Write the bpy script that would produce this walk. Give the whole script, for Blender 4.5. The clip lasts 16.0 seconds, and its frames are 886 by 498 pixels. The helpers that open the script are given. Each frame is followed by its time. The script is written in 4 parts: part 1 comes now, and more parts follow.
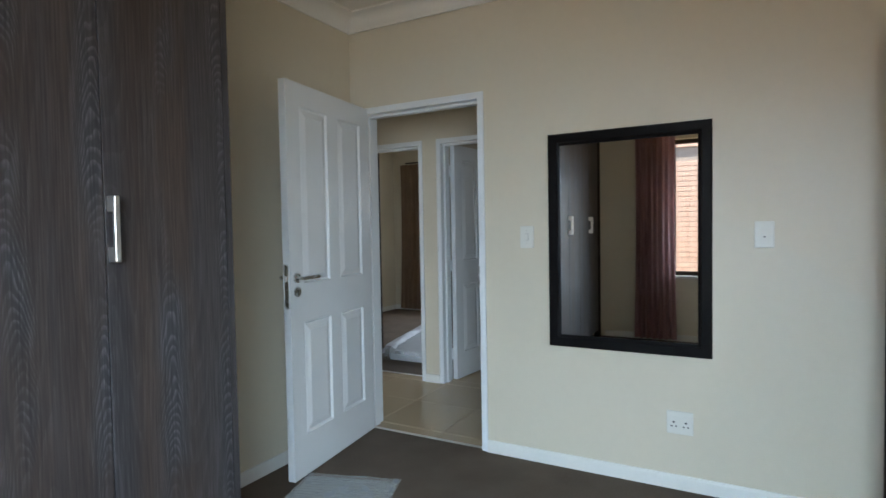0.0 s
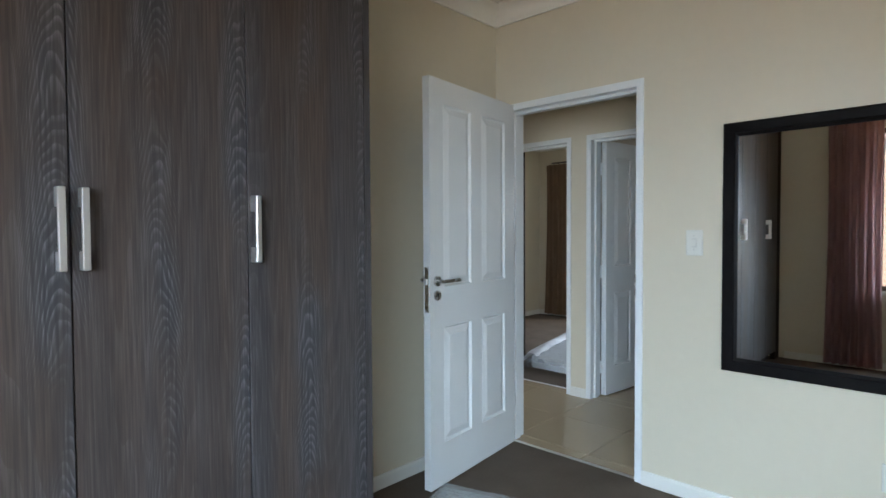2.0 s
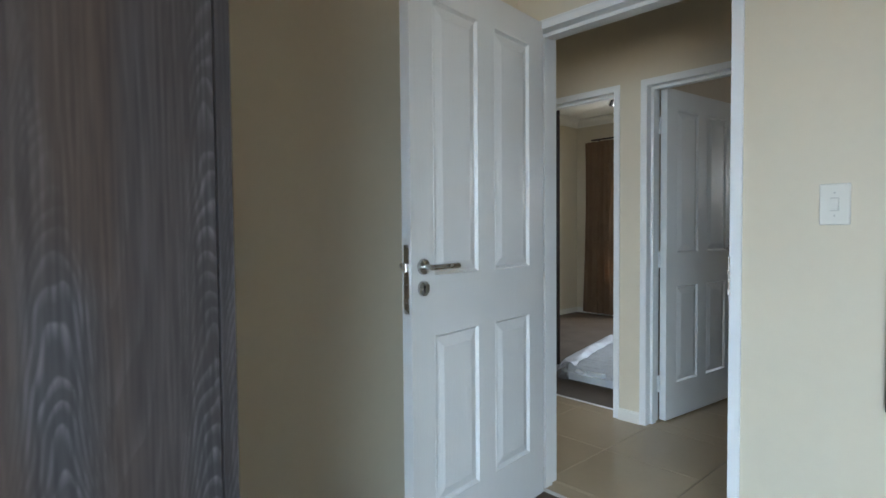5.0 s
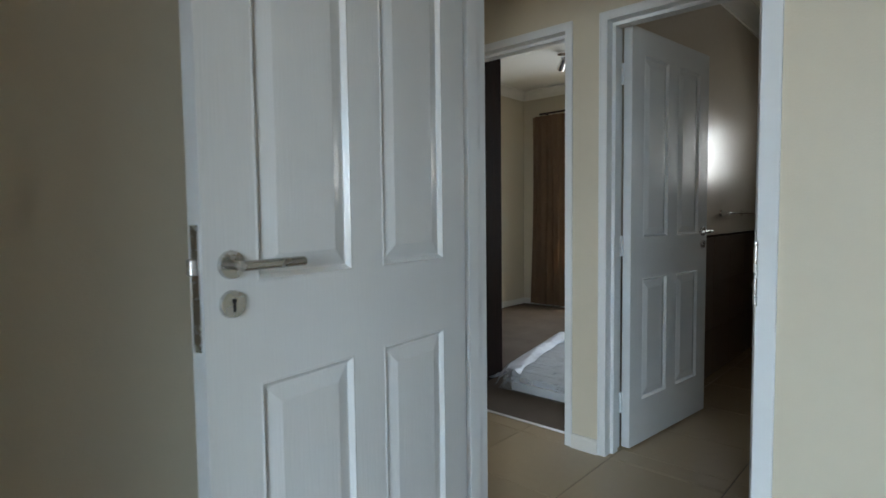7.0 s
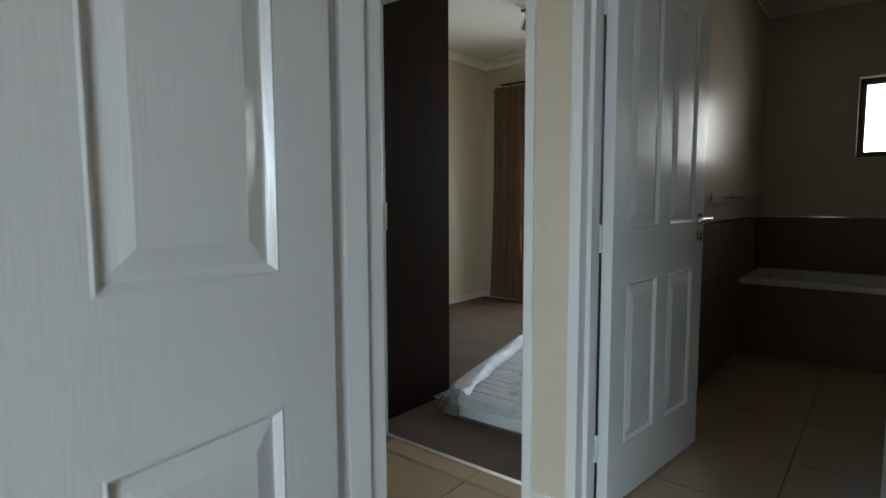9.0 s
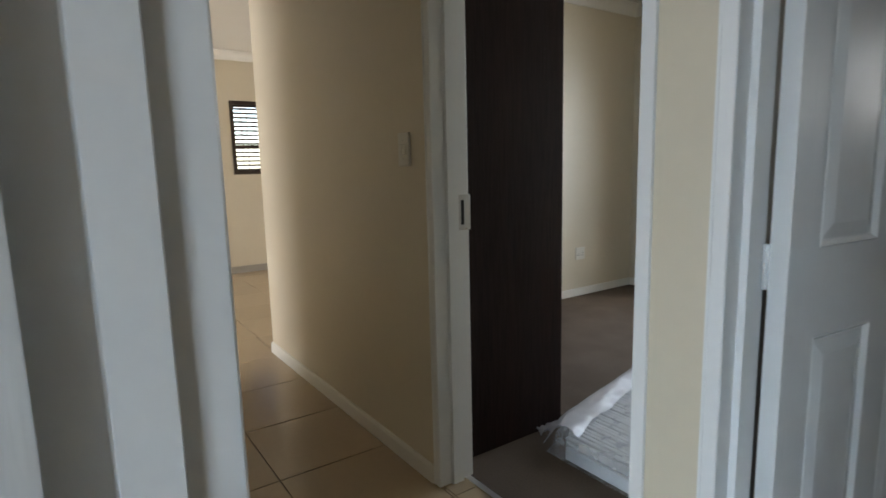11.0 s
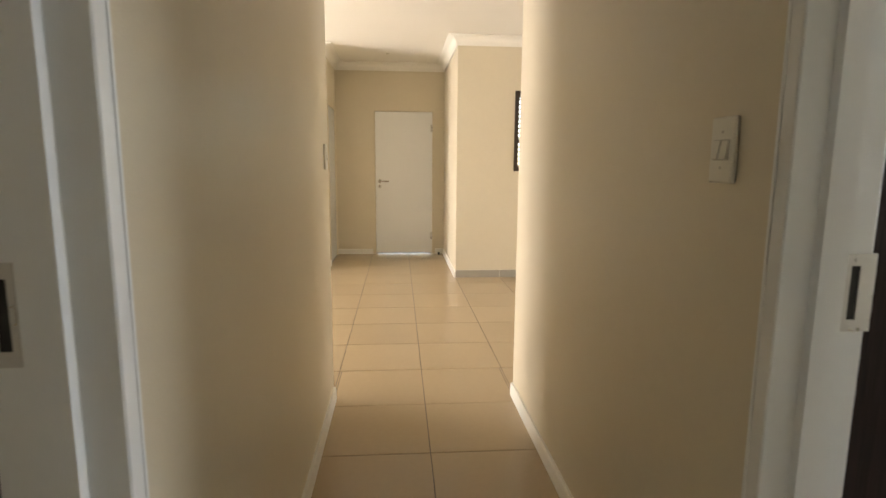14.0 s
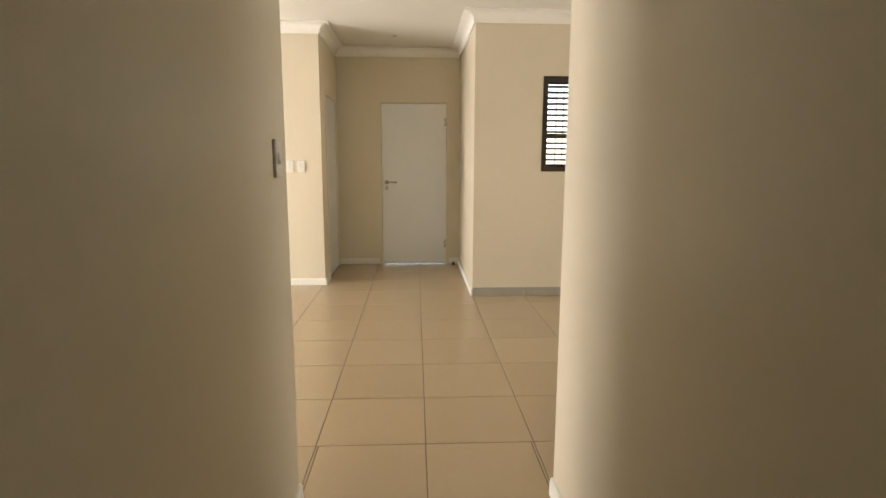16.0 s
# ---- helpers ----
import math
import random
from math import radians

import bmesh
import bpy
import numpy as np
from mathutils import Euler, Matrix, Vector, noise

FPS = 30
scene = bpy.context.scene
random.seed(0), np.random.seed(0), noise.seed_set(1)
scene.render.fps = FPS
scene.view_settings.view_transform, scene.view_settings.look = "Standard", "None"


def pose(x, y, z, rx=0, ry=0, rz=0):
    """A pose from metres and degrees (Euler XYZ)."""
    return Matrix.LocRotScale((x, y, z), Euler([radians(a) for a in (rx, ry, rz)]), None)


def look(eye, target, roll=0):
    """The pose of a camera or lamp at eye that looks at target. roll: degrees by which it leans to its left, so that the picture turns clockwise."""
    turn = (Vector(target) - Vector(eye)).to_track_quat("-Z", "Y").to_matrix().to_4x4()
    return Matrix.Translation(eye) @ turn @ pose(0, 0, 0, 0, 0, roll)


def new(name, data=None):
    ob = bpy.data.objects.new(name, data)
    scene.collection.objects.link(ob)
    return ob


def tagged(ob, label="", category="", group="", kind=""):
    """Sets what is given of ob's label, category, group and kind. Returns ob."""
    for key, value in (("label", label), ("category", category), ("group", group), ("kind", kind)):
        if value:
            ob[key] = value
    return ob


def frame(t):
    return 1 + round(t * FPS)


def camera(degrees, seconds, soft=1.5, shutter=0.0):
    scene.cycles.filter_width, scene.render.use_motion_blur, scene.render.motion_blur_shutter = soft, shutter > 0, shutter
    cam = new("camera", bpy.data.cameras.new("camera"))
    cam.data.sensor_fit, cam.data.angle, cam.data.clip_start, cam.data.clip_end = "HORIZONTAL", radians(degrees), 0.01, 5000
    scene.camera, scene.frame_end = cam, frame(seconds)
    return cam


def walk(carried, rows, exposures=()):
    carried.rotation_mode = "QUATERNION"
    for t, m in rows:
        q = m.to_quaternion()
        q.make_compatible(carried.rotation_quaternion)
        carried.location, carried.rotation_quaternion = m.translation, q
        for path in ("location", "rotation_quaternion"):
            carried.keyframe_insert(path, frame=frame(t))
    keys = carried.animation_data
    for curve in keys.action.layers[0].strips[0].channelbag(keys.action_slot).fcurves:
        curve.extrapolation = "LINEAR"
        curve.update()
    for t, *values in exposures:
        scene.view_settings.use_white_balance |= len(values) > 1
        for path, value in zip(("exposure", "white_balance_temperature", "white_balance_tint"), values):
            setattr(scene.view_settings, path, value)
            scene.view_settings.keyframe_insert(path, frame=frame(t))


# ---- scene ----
cam = camera(77.7, 16.0, shutter=0.35)
PATH = [
    (0, (2.167, -2.922, 1.314), (1.203, -1.171, 1.242), -1.0),
    (0.5, (2.158, -2.88, 1.32), (1.059, -1.211, 1.251), -0.8),
    (1, (2.121, -2.832, 1.318), (0.907, -1.245, 1.254), -0.6),
    (1.5, (2.093, -2.796, 1.317), (0.785, -1.284, 1.257), -0.5),
    (2, (2.058, -2.768, 1.318), (0.676, -1.324, 1.258), -0.3),
    (2.5, (1.994, -2.702, 1.311), (0.558, -1.312, 1.251), -0.2),
    (3, (1.922, -2.601, 1.297), (0.452, -1.247, 1.236), -0.3),
    (3.5, (1.839, -2.491, 1.273), (0.353, -1.154, 1.212), -0.3),
    (6, (1.312, -1.625, 1.17), (-0.122, -0.234, 1.076), -0.6),
    (6.5, (1.217, -1.468, 1.166), (-0.182, -0.043, 1.058), -0.6),
    (7, (1.087, -1.264, 1.159), (-0.26, 0.209, 1.036), -0.7),
    (7.5, (1.011, -1.102, 1.142), (-0.296, 0.405, 1.004), -0.8),
    (8, (0.889, -0.878, 1.141), (-0.37, 0.667, 0.971), -0.4),
    (8.2, (0.836, -0.809, 1.139), (-0.404, 0.75, 0.959), -0.2),
    (10.5, (0.602, -0.142, 1.19), (-0.88, 1.18, 0.954), -0.8),
    (11, (0.502, 0.033, 1.231), (-1.126, 1.157, 0.936), -1.4),
    (11.5, (0.418, 0.15, 1.21), (-1.318, 1.098, 0.917), -0.5),
    (12, (0.315, 0.255, 1.222), (-1.519, 0.995, 0.921), -0.2),
    (12.5, (0.221, 0.332, 1.237), (-1.68, 0.874, 0.935), 0.0),
    (13, (0.079, 0.397, 1.247), (-1.866, 0.754, 0.945), 0.1),
    (13.5, (-0.069, 0.446, 1.259), (-2.033, 0.677, 0.956), 0.3),
    (14, (-0.302, 0.505, 1.269), (-2.273, 0.665, 0.965), 0.4),
    (14.5, (-0.507, 0.539, 1.281), (-2.479, 0.663, 0.971), 0.4),
    (15, (-0.734, 0.559, 1.293), (-2.706, 0.675, 0.978), 0.3),
    (15.5, (-0.97, 0.603, 1.307), (-2.942, 0.71, 0.988), 0.3),
    (16, (-1.213, 0.6, 1.297), (-3.185, 0.698, 0.98), 0.2),
]
EXPOSURES = [(0.0, 1.76, 6450, 10), (1.0, 1.92, 6450, 10), (2.0, 2.04, 6450, 10), (3.5, 2.20, 6450, 10), (6.0, 1.90, 6650, 10), (7.0, 1.74, 6750, 9),
             (8.2, 1.58, 6900, 8), (10.5, 2.10, 6850, 11), (11.0, 2.08, 6850, 12), (11.5, 1.95, 7100, 13), (12.0, 2.10, 7250, 13), (13.0, 2.76, 7750, 14),
             (14.0, 2.78, 7800, 14), (15.0, 2.65, 7650, 13), (16.0, 2.35, 7400, 13)]
walk(cam, [(t, look(eye, target, roll)) for t, eye, target, roll in PATH], EXPOSURES)

# ---- world and light ----
world = bpy.data.worlds.new("sky")
scene.world = world
world.use_nodes = True
_wn = world.node_tree
_bg = _wn.nodes["Background"]
_sky = _wn.nodes.new("ShaderNodeTexSky")
_sky.sky_type = "NISHITA"
_sky.sun_disc = False
_sky.sun_elevation = radians(57)
_sky.sun_rotation = radians(85)
_wn.links.new(_sky.outputs[0], _bg.inputs[0])
_bg.inputs[1].default_value = 0.15
_sun = new("sun", bpy.data.lights.new("sun", "SUN"))
_sun.data.energy, _sun.data.angle, _sun.data.color = 5.0, radians(0.5), (1.0, 0.94, 0.85)
_sun.matrix_world = look((5.0, 2.0, 8.5), (0, 0, 0))


def window_light(name, eye, target, width, height, watts, color, spread=180):
    """An area lamp that stands in for outside light at a window's opening."""
    lamp = new(name, bpy.data.lights.new(name, "AREA"))
    lamp.data.shape, lamp.data.size, lamp.data.size_y = "RECTANGLE", width, height
    lamp.data.energy, lamp.data.color, lamp.data.spread = watts, color, radians(spread)
    lamp.matrix_world = look(eye, target)
    return lamp


window_light("window_light_bedroom", (2.66, -3.99, 1.52), (0.60, 0, -1.4), 1.42, 1.3, 16.5, (0.55, 0.765, 0.985), 98)
window_light("ground_bounce_bedroom", (2.66, -3.97, 1.20), (0.60, 0, 3.2), 1.42, 0.6, 2.6, (1.0, 0.70, 0.38), 130)
window_light("window_light_lounge", (-5.1, -4.6, 1.1), (-5.1, 0, 0.6), 2.7, 2.0, 46, (0.875, 0.915, 0.985))
window_light("window_light_lounge_side", (-4.5, 5.1, 1.5), (-4.5, 0, 1.0), 1.7, 1.3, 5, (0.875, 0.915, 0.985))
window_light("window_light_second_bedroom", (-1.4, 4.85, 1.55), (-1.6, 0, 0.2), 1.6, 1.3, 8.5, (0.68, 0.82, 1.0), 140)
# Lamp added to lift the third bedroom's darkness; no source is seen there
window_light("fill_light_third_bedroom", (-1.7, -3.95, 1.55), (-1.5, 0, 0.4), 1.3, 1.2, 3.5, (0.9, 0.95, 1.0), 140)
window_light("window_light_bathroom", (0.80, 4.85, 1.75), (0.10, 2.4, 1.75), 0.58, 0.58, 0.6, (0.92, 0.96, 1.0), 66)


# ---- materials ----
def material(name, color, rough=0.6, metal=0.0, vary=0.08, scale=6.0, bump=0.1, bump_scale=120.0, stretch=(1, 1, 1), spec=0.5, island=False):
    """A painted or plain surface: base colour that varies at two scales, with fine relief."""
    m = bpy.data.materials.new(name)
    m.use_nodes = True
    nt = m.node_tree
    n, l = nt.nodes, nt.links
    bsdf = n["Principled BSDF"]
    tc = n.new("ShaderNodeTexCoord")
    mp = n.new("ShaderNodeMapping")
    mp.inputs["Scale"].default_value = stretch
    l.new(tc.outputs["Object"], mp.inputs[0])
    big = n.new("ShaderNodeTexNoise")
    big.inputs["Scale"].default_value, big.inputs["Detail"].default_value = scale * 0.25, 5
    fine = n.new("ShaderNodeTexNoise")
    fine.inputs["Scale"].default_value, fine.inputs["Detail"].default_value = scale * 8, 6
    l.new(mp.outputs[0], big.inputs[0])
    l.new(mp.outputs[0], fine.inputs[0])
    mix = n.new("ShaderNodeMix")
    mix.data_type = "FLOAT"
    mix.inputs[0].default_value = 0.4
    l.new(big.outputs[0], mix.inputs[2])
    l.new(fine.outputs[0], mix.inputs[3])
    ramp = n.new("ShaderNodeValToRGB")
    c = Vector(color)
    ramp.color_ramp.elements[0].position, ramp.color_ramp.elements[1].position = 0.3, 0.7
    ramp.color_ramp.elements[0].color = (*(c * (1 - vary)), 1)
    ramp.color_ramp.elements[1].color = (*[min(1, v) for v in c * (1 + vary)], 1)
    l.new(mix.outputs[0], ramp.inputs[0])
    out = ramp.outputs[0]
    if island:
        info = n.new("ShaderNodeObjectInfo")
        hsv = n.new("ShaderNodeHueSaturation")
        rng = n.new("ShaderNodeMapRange")
        rng.inputs["To Min"].default_value, rng.inputs["To Max"].default_value = 0.965, 1.035
        l.new(info.outputs["Random"], rng.inputs["Value"])
        l.new(rng.outputs[0], hsv.inputs["Value"])
        l.new(out, hsv.inputs["Color"])
        out = hsv.outputs[0]
    l.new(out, bsdf.inputs["Base Color"])
    rr = n.new("ShaderNodeMapRange")
    rr.inputs["To Min"].default_value, rr.inputs["To Max"].default_value = max(0.02, rough - 0.08), min(1, rough + 0.08)
    l.new(mix.outputs[0], rr.inputs["Value"])
    l.new(rr.outputs[0], bsdf.inputs["Roughness"])
    bsdf.inputs["Metallic"].default_value = metal
    bsdf.inputs["Specular IOR Level"].default_value = spec
    if bump:
        bn = n.new("ShaderNodeTexNoise")
        bn.inputs["Scale"].default_value, bn.inputs["Detail"].default_value = bump_scale, 4
        l.new(mp.outputs[0], bn.inputs[0])
        bp = n.new("ShaderNodeBump")
        bp.inputs["Strength"].default_value, bp.inputs["Distance"].default_value = bump, 0.004
        l.new(bn.outputs[0], bp.inputs["Height"])
        l.new(bp.outputs[0], bsdf.inputs["Normal"])
    return m


def wood_grain(name, dark, mid, cool, pale, rough=0.5, spec=0.4):
    """Dark laminate with long upright grain, cathedral figure and pale limed pores; each piece shifts the figure."""
    m = bpy.data.materials.new(name)
    m.use_nodes = True
    nt = m.node_tree
    n, l = nt.nodes, nt.links
    bsdf = n["Principled BSDF"]
    tc = n.new("ShaderNodeTexCoord")
    info = n.new("ShaderNodeObjectInfo")
    off = n.new("ShaderNodeVectorMath")
    off.operation = "SCALE"
    off.inputs[0].default_value = (3.1, 7.7, 5.3)
    l.new(info.outputs["Random"], off.inputs["Scale"])
    add = n.new("ShaderNodeVectorMath")
    add.operation = "ADD"
    l.new(tc.outputs["Object"], add.inputs[0])
    l.new(off.outputs[0], add.inputs[1])
    def noise_at(stretch, scale, detail, rough_amount=0.5):
        mp = n.new("ShaderNodeMapping")
        mp.inputs["Scale"].default_value = stretch
        l.new(add.outputs[0], mp.inputs[0])
        tx = n.new("ShaderNodeTexNoise")
        tx.inputs["Scale"].default_value, tx.inputs["Detail"].default_value, tx.inputs["Roughness"].default_value = scale, detail, rough_amount
        l.new(mp.outputs[0], tx.inputs[0])
        return tx.outputs[0]

    def ranged(value, lo, hi, to_lo=0.0, to_hi=1.0):
        r = n.new("ShaderNodeMapRange")
        r.inputs["From Min"].default_value, r.inputs["From Max"].default_value = lo, hi
        r.inputs["To Min"].default_value, r.inputs["To Max"].default_value = to_lo, to_hi
        l.new(value, r.inputs["Value"])
        return r.outputs[0]

    def maths(kind, a, b):
        q = n.new("ShaderNodeMath")
        q.operation = kind
        for k, v in enumerate((a, b)):
            if isinstance(v, (int, float)):
                q.inputs[k].default_value = v
            else:
                l.new(v, q.inputs[k])
        return q.outputs[0]

    def blend(kind, amount, a, b):
        q = n.new("ShaderNodeMix")
        q.data_type, q.blend_type = "RGBA", kind
        for k, v in ((0, amount), (6, a), (7, b)):
            if isinstance(v, (int, float)):
                q.inputs[k].default_value = v
            elif isinstance(v, tuple):
                q.inputs[k].default_value = (*v, 1)
            else:
                l.new(v, q.inputs[k])
        return q.outputs[2]

    sep = n.new("ShaderNodeSeparateXYZ")
    l.new(add.outputs[0], sep.inputs[0])
    sway = noise_at((1, 1, 0.35), 1.6, 1)
    across = maths("ADD", maths("ADD", sep.outputs[0], sep.outputs[1]), maths("MULTIPLY", sway, 0.09))
    wide = maths("PINGPONG", across, 0.105)
    warp = noise_at((1, 1, 0.30), 11.0, 2)
    lift = maths("ADD", maths("MULTIPLY", sep.outputs[2], 26.0), maths("MULTIPLY", maths("MULTIPLY", wide, wide), 2300.0))
    rings = maths("FRACT", maths("ADD", lift, maths("MULTIPLY", warp, 8.0)), 0.0)
    line = maths("MULTIPLY", ranged(rings, 0.45, 0.88), ranged(rings, 1.0, 0.88))
    zone = maths("MULTIPLY", ranged(wide, 0.085, 0.020), ranged(noise_at((7, 7, 1.6), 1.0, 2), 0.43, 0.60))
    figure = noise_at((1, 1, 0.07), 5.0, 1.5)
    side_line = ranged(maths("FRACT", maths("MULTIPLY", figure, 34.0), 0.0), 0.55, 0.98)
    pore = noise_at((210, 210, 5.0), 1.0, 3, 0.6)
    fleck = ranged(pore, 0.40, 0.62)
    lime = maths("MULTIPLY", maths("ADD", maths("MULTIPLY", line, zone), maths("MULTIPLY", side_line, 0.20)), maths("ADD", maths("MULTIPLY", fleck, 0.7), 0.3))
    streak = ranged(noise_at((18, 18, 0.9), 1.0, 4, 0.6), 0.38, 0.64)
    plank = ranged(noise_at((8, 8, 0.12), 1.0, 2), 0.40, 0.58)
    tone = blend("MIX", maths("MAXIMUM", maths("MULTIPLY", plank, 0.7), maths("MULTIPLY", zone, 0.9)), mid, cool)
    tone = blend("MIX", maths("MULTIPLY", streak, 0.35), tone, dark)
    tone = blend("MIX", maths("MULTIPLY", lime, 0.68), tone, pale)
    tone = blend("MULTIPLY", 0.45, tone, ranged(pore, 0.34, 0.60, 0.35, 1.25))
    l.new(tone, bsdf.inputs["Base Color"])
    bsdf.inputs["Roughness"].default_value = rough
    bsdf.inputs["Specular IOR Level"].default_value = spec
    bp = n.new("ShaderNodeBump")
    bp.inputs["Strength"].default_value, bp.inputs["Distance"].default_value = 0.25, 0.001
    l.new(pore, bp.inputs["Height"])
    l.new(bp.outputs[0], bsdf.inputs["Normal"])
    return m


def film(name, color, rough, alpha_mix, scale=14.0, relief=0.6, spec=0.8):
    """Thin clear plastic film, part see-through and part milky, with sharp glints."""
    m = bpy.data.materials.new(name)
    m.use_nodes = True
    nt = m.node_tree
    n, l = nt.nodes, nt.links
    bsdf = n["Principled BSDF"]
    bsdf.inputs["Base Color"].default_value = (*color, 1)
    bsdf.inputs["Roughness"].default_value = rough
    bsdf.inputs["Specular IOR Level"].default_value = spec
    clear = n.new("ShaderNodeBsdfTransparent")
    tc = n.new("ShaderNodeTexCoord")
    noi = n.new("ShaderNodeTexNoise")
    noi.inputs["Scale"].default_value, noi.inputs["Detail"].default_value = scale, 4
    l.new(tc.outputs["Object"], noi.inputs[0])
    rng = n.new("ShaderNodeMapRange")
    rng.inputs["To Min"].default_value, rng.inputs["To Max"].default_value = alpha_mix - 0.2, alpha_mix + 0.2
    l.new(noi.outputs[0], rng.inputs["Value"])
    mix = n.new("ShaderNodeMixShader")
    l.new(rng.outputs[0], mix.inputs[0])
    l.new(clear.outputs[0], mix.inputs[1])
    l.new(bsdf.outputs[0], mix.inputs[2])
    l.new(mix.outputs[0], n["Material Output"].inputs[0])
    bp = n.new("ShaderNodeBump")
    bp.inputs["Strength"].default_value, bp.inputs["Distance"].default_value = relief, 0.01
    l.new(noi.outputs[0], bp.inputs["Height"])
    l.new(bp.outputs[0], bsdf.inputs["Normal"])
    return m


def glass(name, tint):
    m = bpy.data.materials.new(name)
    m.use_nodes = True
    b = m.node_tree.nodes["Principled BSDF"]
    b.inputs["Base Color"].default_value = (*tint, 1)
    b.inputs["Roughness"].default_value, b.inputs["Transmission Weight"].default_value, b.inputs["IOR"].default_value = 0.0, 1.0, 1.45
    return m


M_WALL = material("cream_wall_paint", (0.645, 0.576, 0.445), 0.42, vary=0.025, scale=3, bump=0.12, bump_scale=220)
M_BATH_WALL = material("enamel_wall_paint", (0.60, 0.53, 0.43), 0.24, vary=0.03, scale=3, bump=0.04, bump_scale=90)
M_CEIL = material("ceiling_paint", (0.80, 0.78, 0.72), 0.8, vary=0.02, bump=0.05)
M_WHITE = material("white_gloss_paint", (0.76, 0.77, 0.76), 0.32, vary=0.02, bump=0.05, bump_scale=60)
M_DOOR = material("white_grained_door_paint", (0.74, 0.75, 0.74), 0.22, vary=0.015, bump=0.2, bump_scale=190, stretch=(1, 1, 0.06))
M_SKIRT = material("white_skirting_paint", (0.74, 0.72, 0.66), 0.4, vary=0.03, bump=0.05)
M_CARPET = material("brown_carpet", (0.13, 0.098, 0.075), 0.95, vary=0.22, scale=14, bump=0.9, bump_scale=420, spec=0.1)
M_TILE = material("beige_floor_tile", (0.44, 0.335, 0.215), 0.2, vary=0.035, scale=4, bump=0.006, bump_scale=70, island=True)
M_GROUT = material("tile_grout", (0.16, 0.13, 0.10), 0.9, vary=0.15, bump=0.3)
M_BATH_TILE = material("brown_wall_tile", (0.16, 0.112, 0.08), 0.3, vary=0.08, scale=7, bump=0.03, island=True)
M_GREY_TILE = material("grey_beige_skirting_tile", (0.36, 0.33, 0.28), 0.35, vary=0.06, bump=0.05, island=True)
M_WOOD = wood_grain("dark_grey_brown_laminate", (0.022, 0.017, 0.016), (0.064, 0.045, 0.036), (0.046, 0.044, 0.048), (0.155, 0.148, 0.148), 0.5, 0.35)
M_WOOD_DARK = wood_grain("dark_brown_carcass_laminate", (0.023, 0.013, 0.0105), (0.029, 0.0165, 0.0135), (0.025, 0.016, 0.0145), (0.035, 0.023, 0.020), 0.6, 0.08)
M_BLACKWOOD = material("black_brown_mirror_frame", (0.006, 0.005, 0.005), 0.42, vary=0.3, scale=10, bump=0.08, bump_scale=200, stretch=(1, 1, 0.2), spec=0.1)
M_STEEL = material("brushed_steel", (0.55, 0.54, 0.52), 0.28, metal=1.0, vary=0.05, bump=0.06, bump_scale=300)
M_NICKEL = material("satin_nickel", (0.84, 0.81, 0.77), 0.42, metal=1.0, vary=0.03, bump=0.03)
M_CHROME = material("chrome", (0.8, 0.8, 0.8), 0.08, metal=1.0, vary=0.01, bump=0)
M_PLASTIC = material("white_switch_plastic", (0.70, 0.68, 0.61), 0.35, vary=0.01, bump=0)
# switch plastic with recess shade put into its colour; screw caps share it
M_PLASTIC_SHADE = material("shaded_switch_plastic", (0.5, 0.48, 0.43), 0.4, vary=0.01, bump=0)
M_DARK = material("dark_hole", (0.015, 0.014, 0.013), 0.7, vary=0.1, bump=0)
M_BRONZE = material("bronze_aluminium", (0.045, 0.03, 0.022), 0.4, metal=0.3, vary=0.08, bump=0.04)
M_BLIND = material("dark_blind_slat", (0.10, 0.075, 0.06), 0.5, vary=0.04, bump=0.03)
M_CURTAIN = material("dusty_rose_curtain", (0.42, 0.25, 0.25), 0.85, vary=0.12, scale=20, bump=0.4, bump_scale=500, spec=0.15)
M_CURTAIN_TAN = material("brown_curtain", (0.26, 0.17, 0.11), 0.85, vary=0.12, scale=20, bump=0.4, bump_scale=500, spec=0.15)
for _m in (M_CURTAIN, M_CURTAIN_TAN):
    # thin cloth lets part of the daylight through
    _n, _l = _m.node_tree.nodes, _m.node_tree.links
    _b = _n["Principled BSDF"]
    _tr, _mx = _n.new("ShaderNodeBsdfTranslucent"), _n.new("ShaderNodeMixShader")
    _l.new(_b.inputs["Base Color"].links[0].from_socket, _tr.inputs[0])
    _mx.inputs[0].default_value = 0.4
    _l.new(_b.outputs[0], _mx.inputs[1])
    _l.new(_tr.outputs[0], _mx.inputs[2])
    _l.new(_mx.outputs[0], _n["Material Output"].inputs[0])
M_BRICK = material("face_brick", (0.68, 0.46, 0.36), 0.85, vary=0.15, scale=12, bump=0.5, bump_scale=90, island=True)
M_MORTAR = material("pale_wall_mortar", (0.40, 0.33, 0.28), 0.9, vary=0.12, bump=0.3)
M_GROUND = material("garden_soil_and_paving", (0.25, 0.2, 0.15), 0.9, vary=0.2, scale=2, bump=0.4)
M_STRIP = material("thin_translucent_strip", (0.15, 0.155, 0.145), 0.3, vary=0.2, scale=12, bump=0.2, bump_scale=60)
M_SLAT = material("grey_white_slat", (0.60, 0.62, 0.64), 0.4, vary=0.06, bump=0.06)
M_FILM = film("clear_plastic_film", (0.82, 0.84, 0.86), 0.10, 0.30)
M_GLASS = glass("window_glass", (0.96, 0.98, 0.97))
M_BATH = material("white_bath_acrylic", (0.78, 0.76, 0.72), 0.2, vary=0.02, bump=0)
M_MIRROR = bpy.data.materials.new("mirror_silver")
M_MIRROR.use_nodes = True
_b = M_MIRROR.node_tree.nodes["Principled BSDF"]
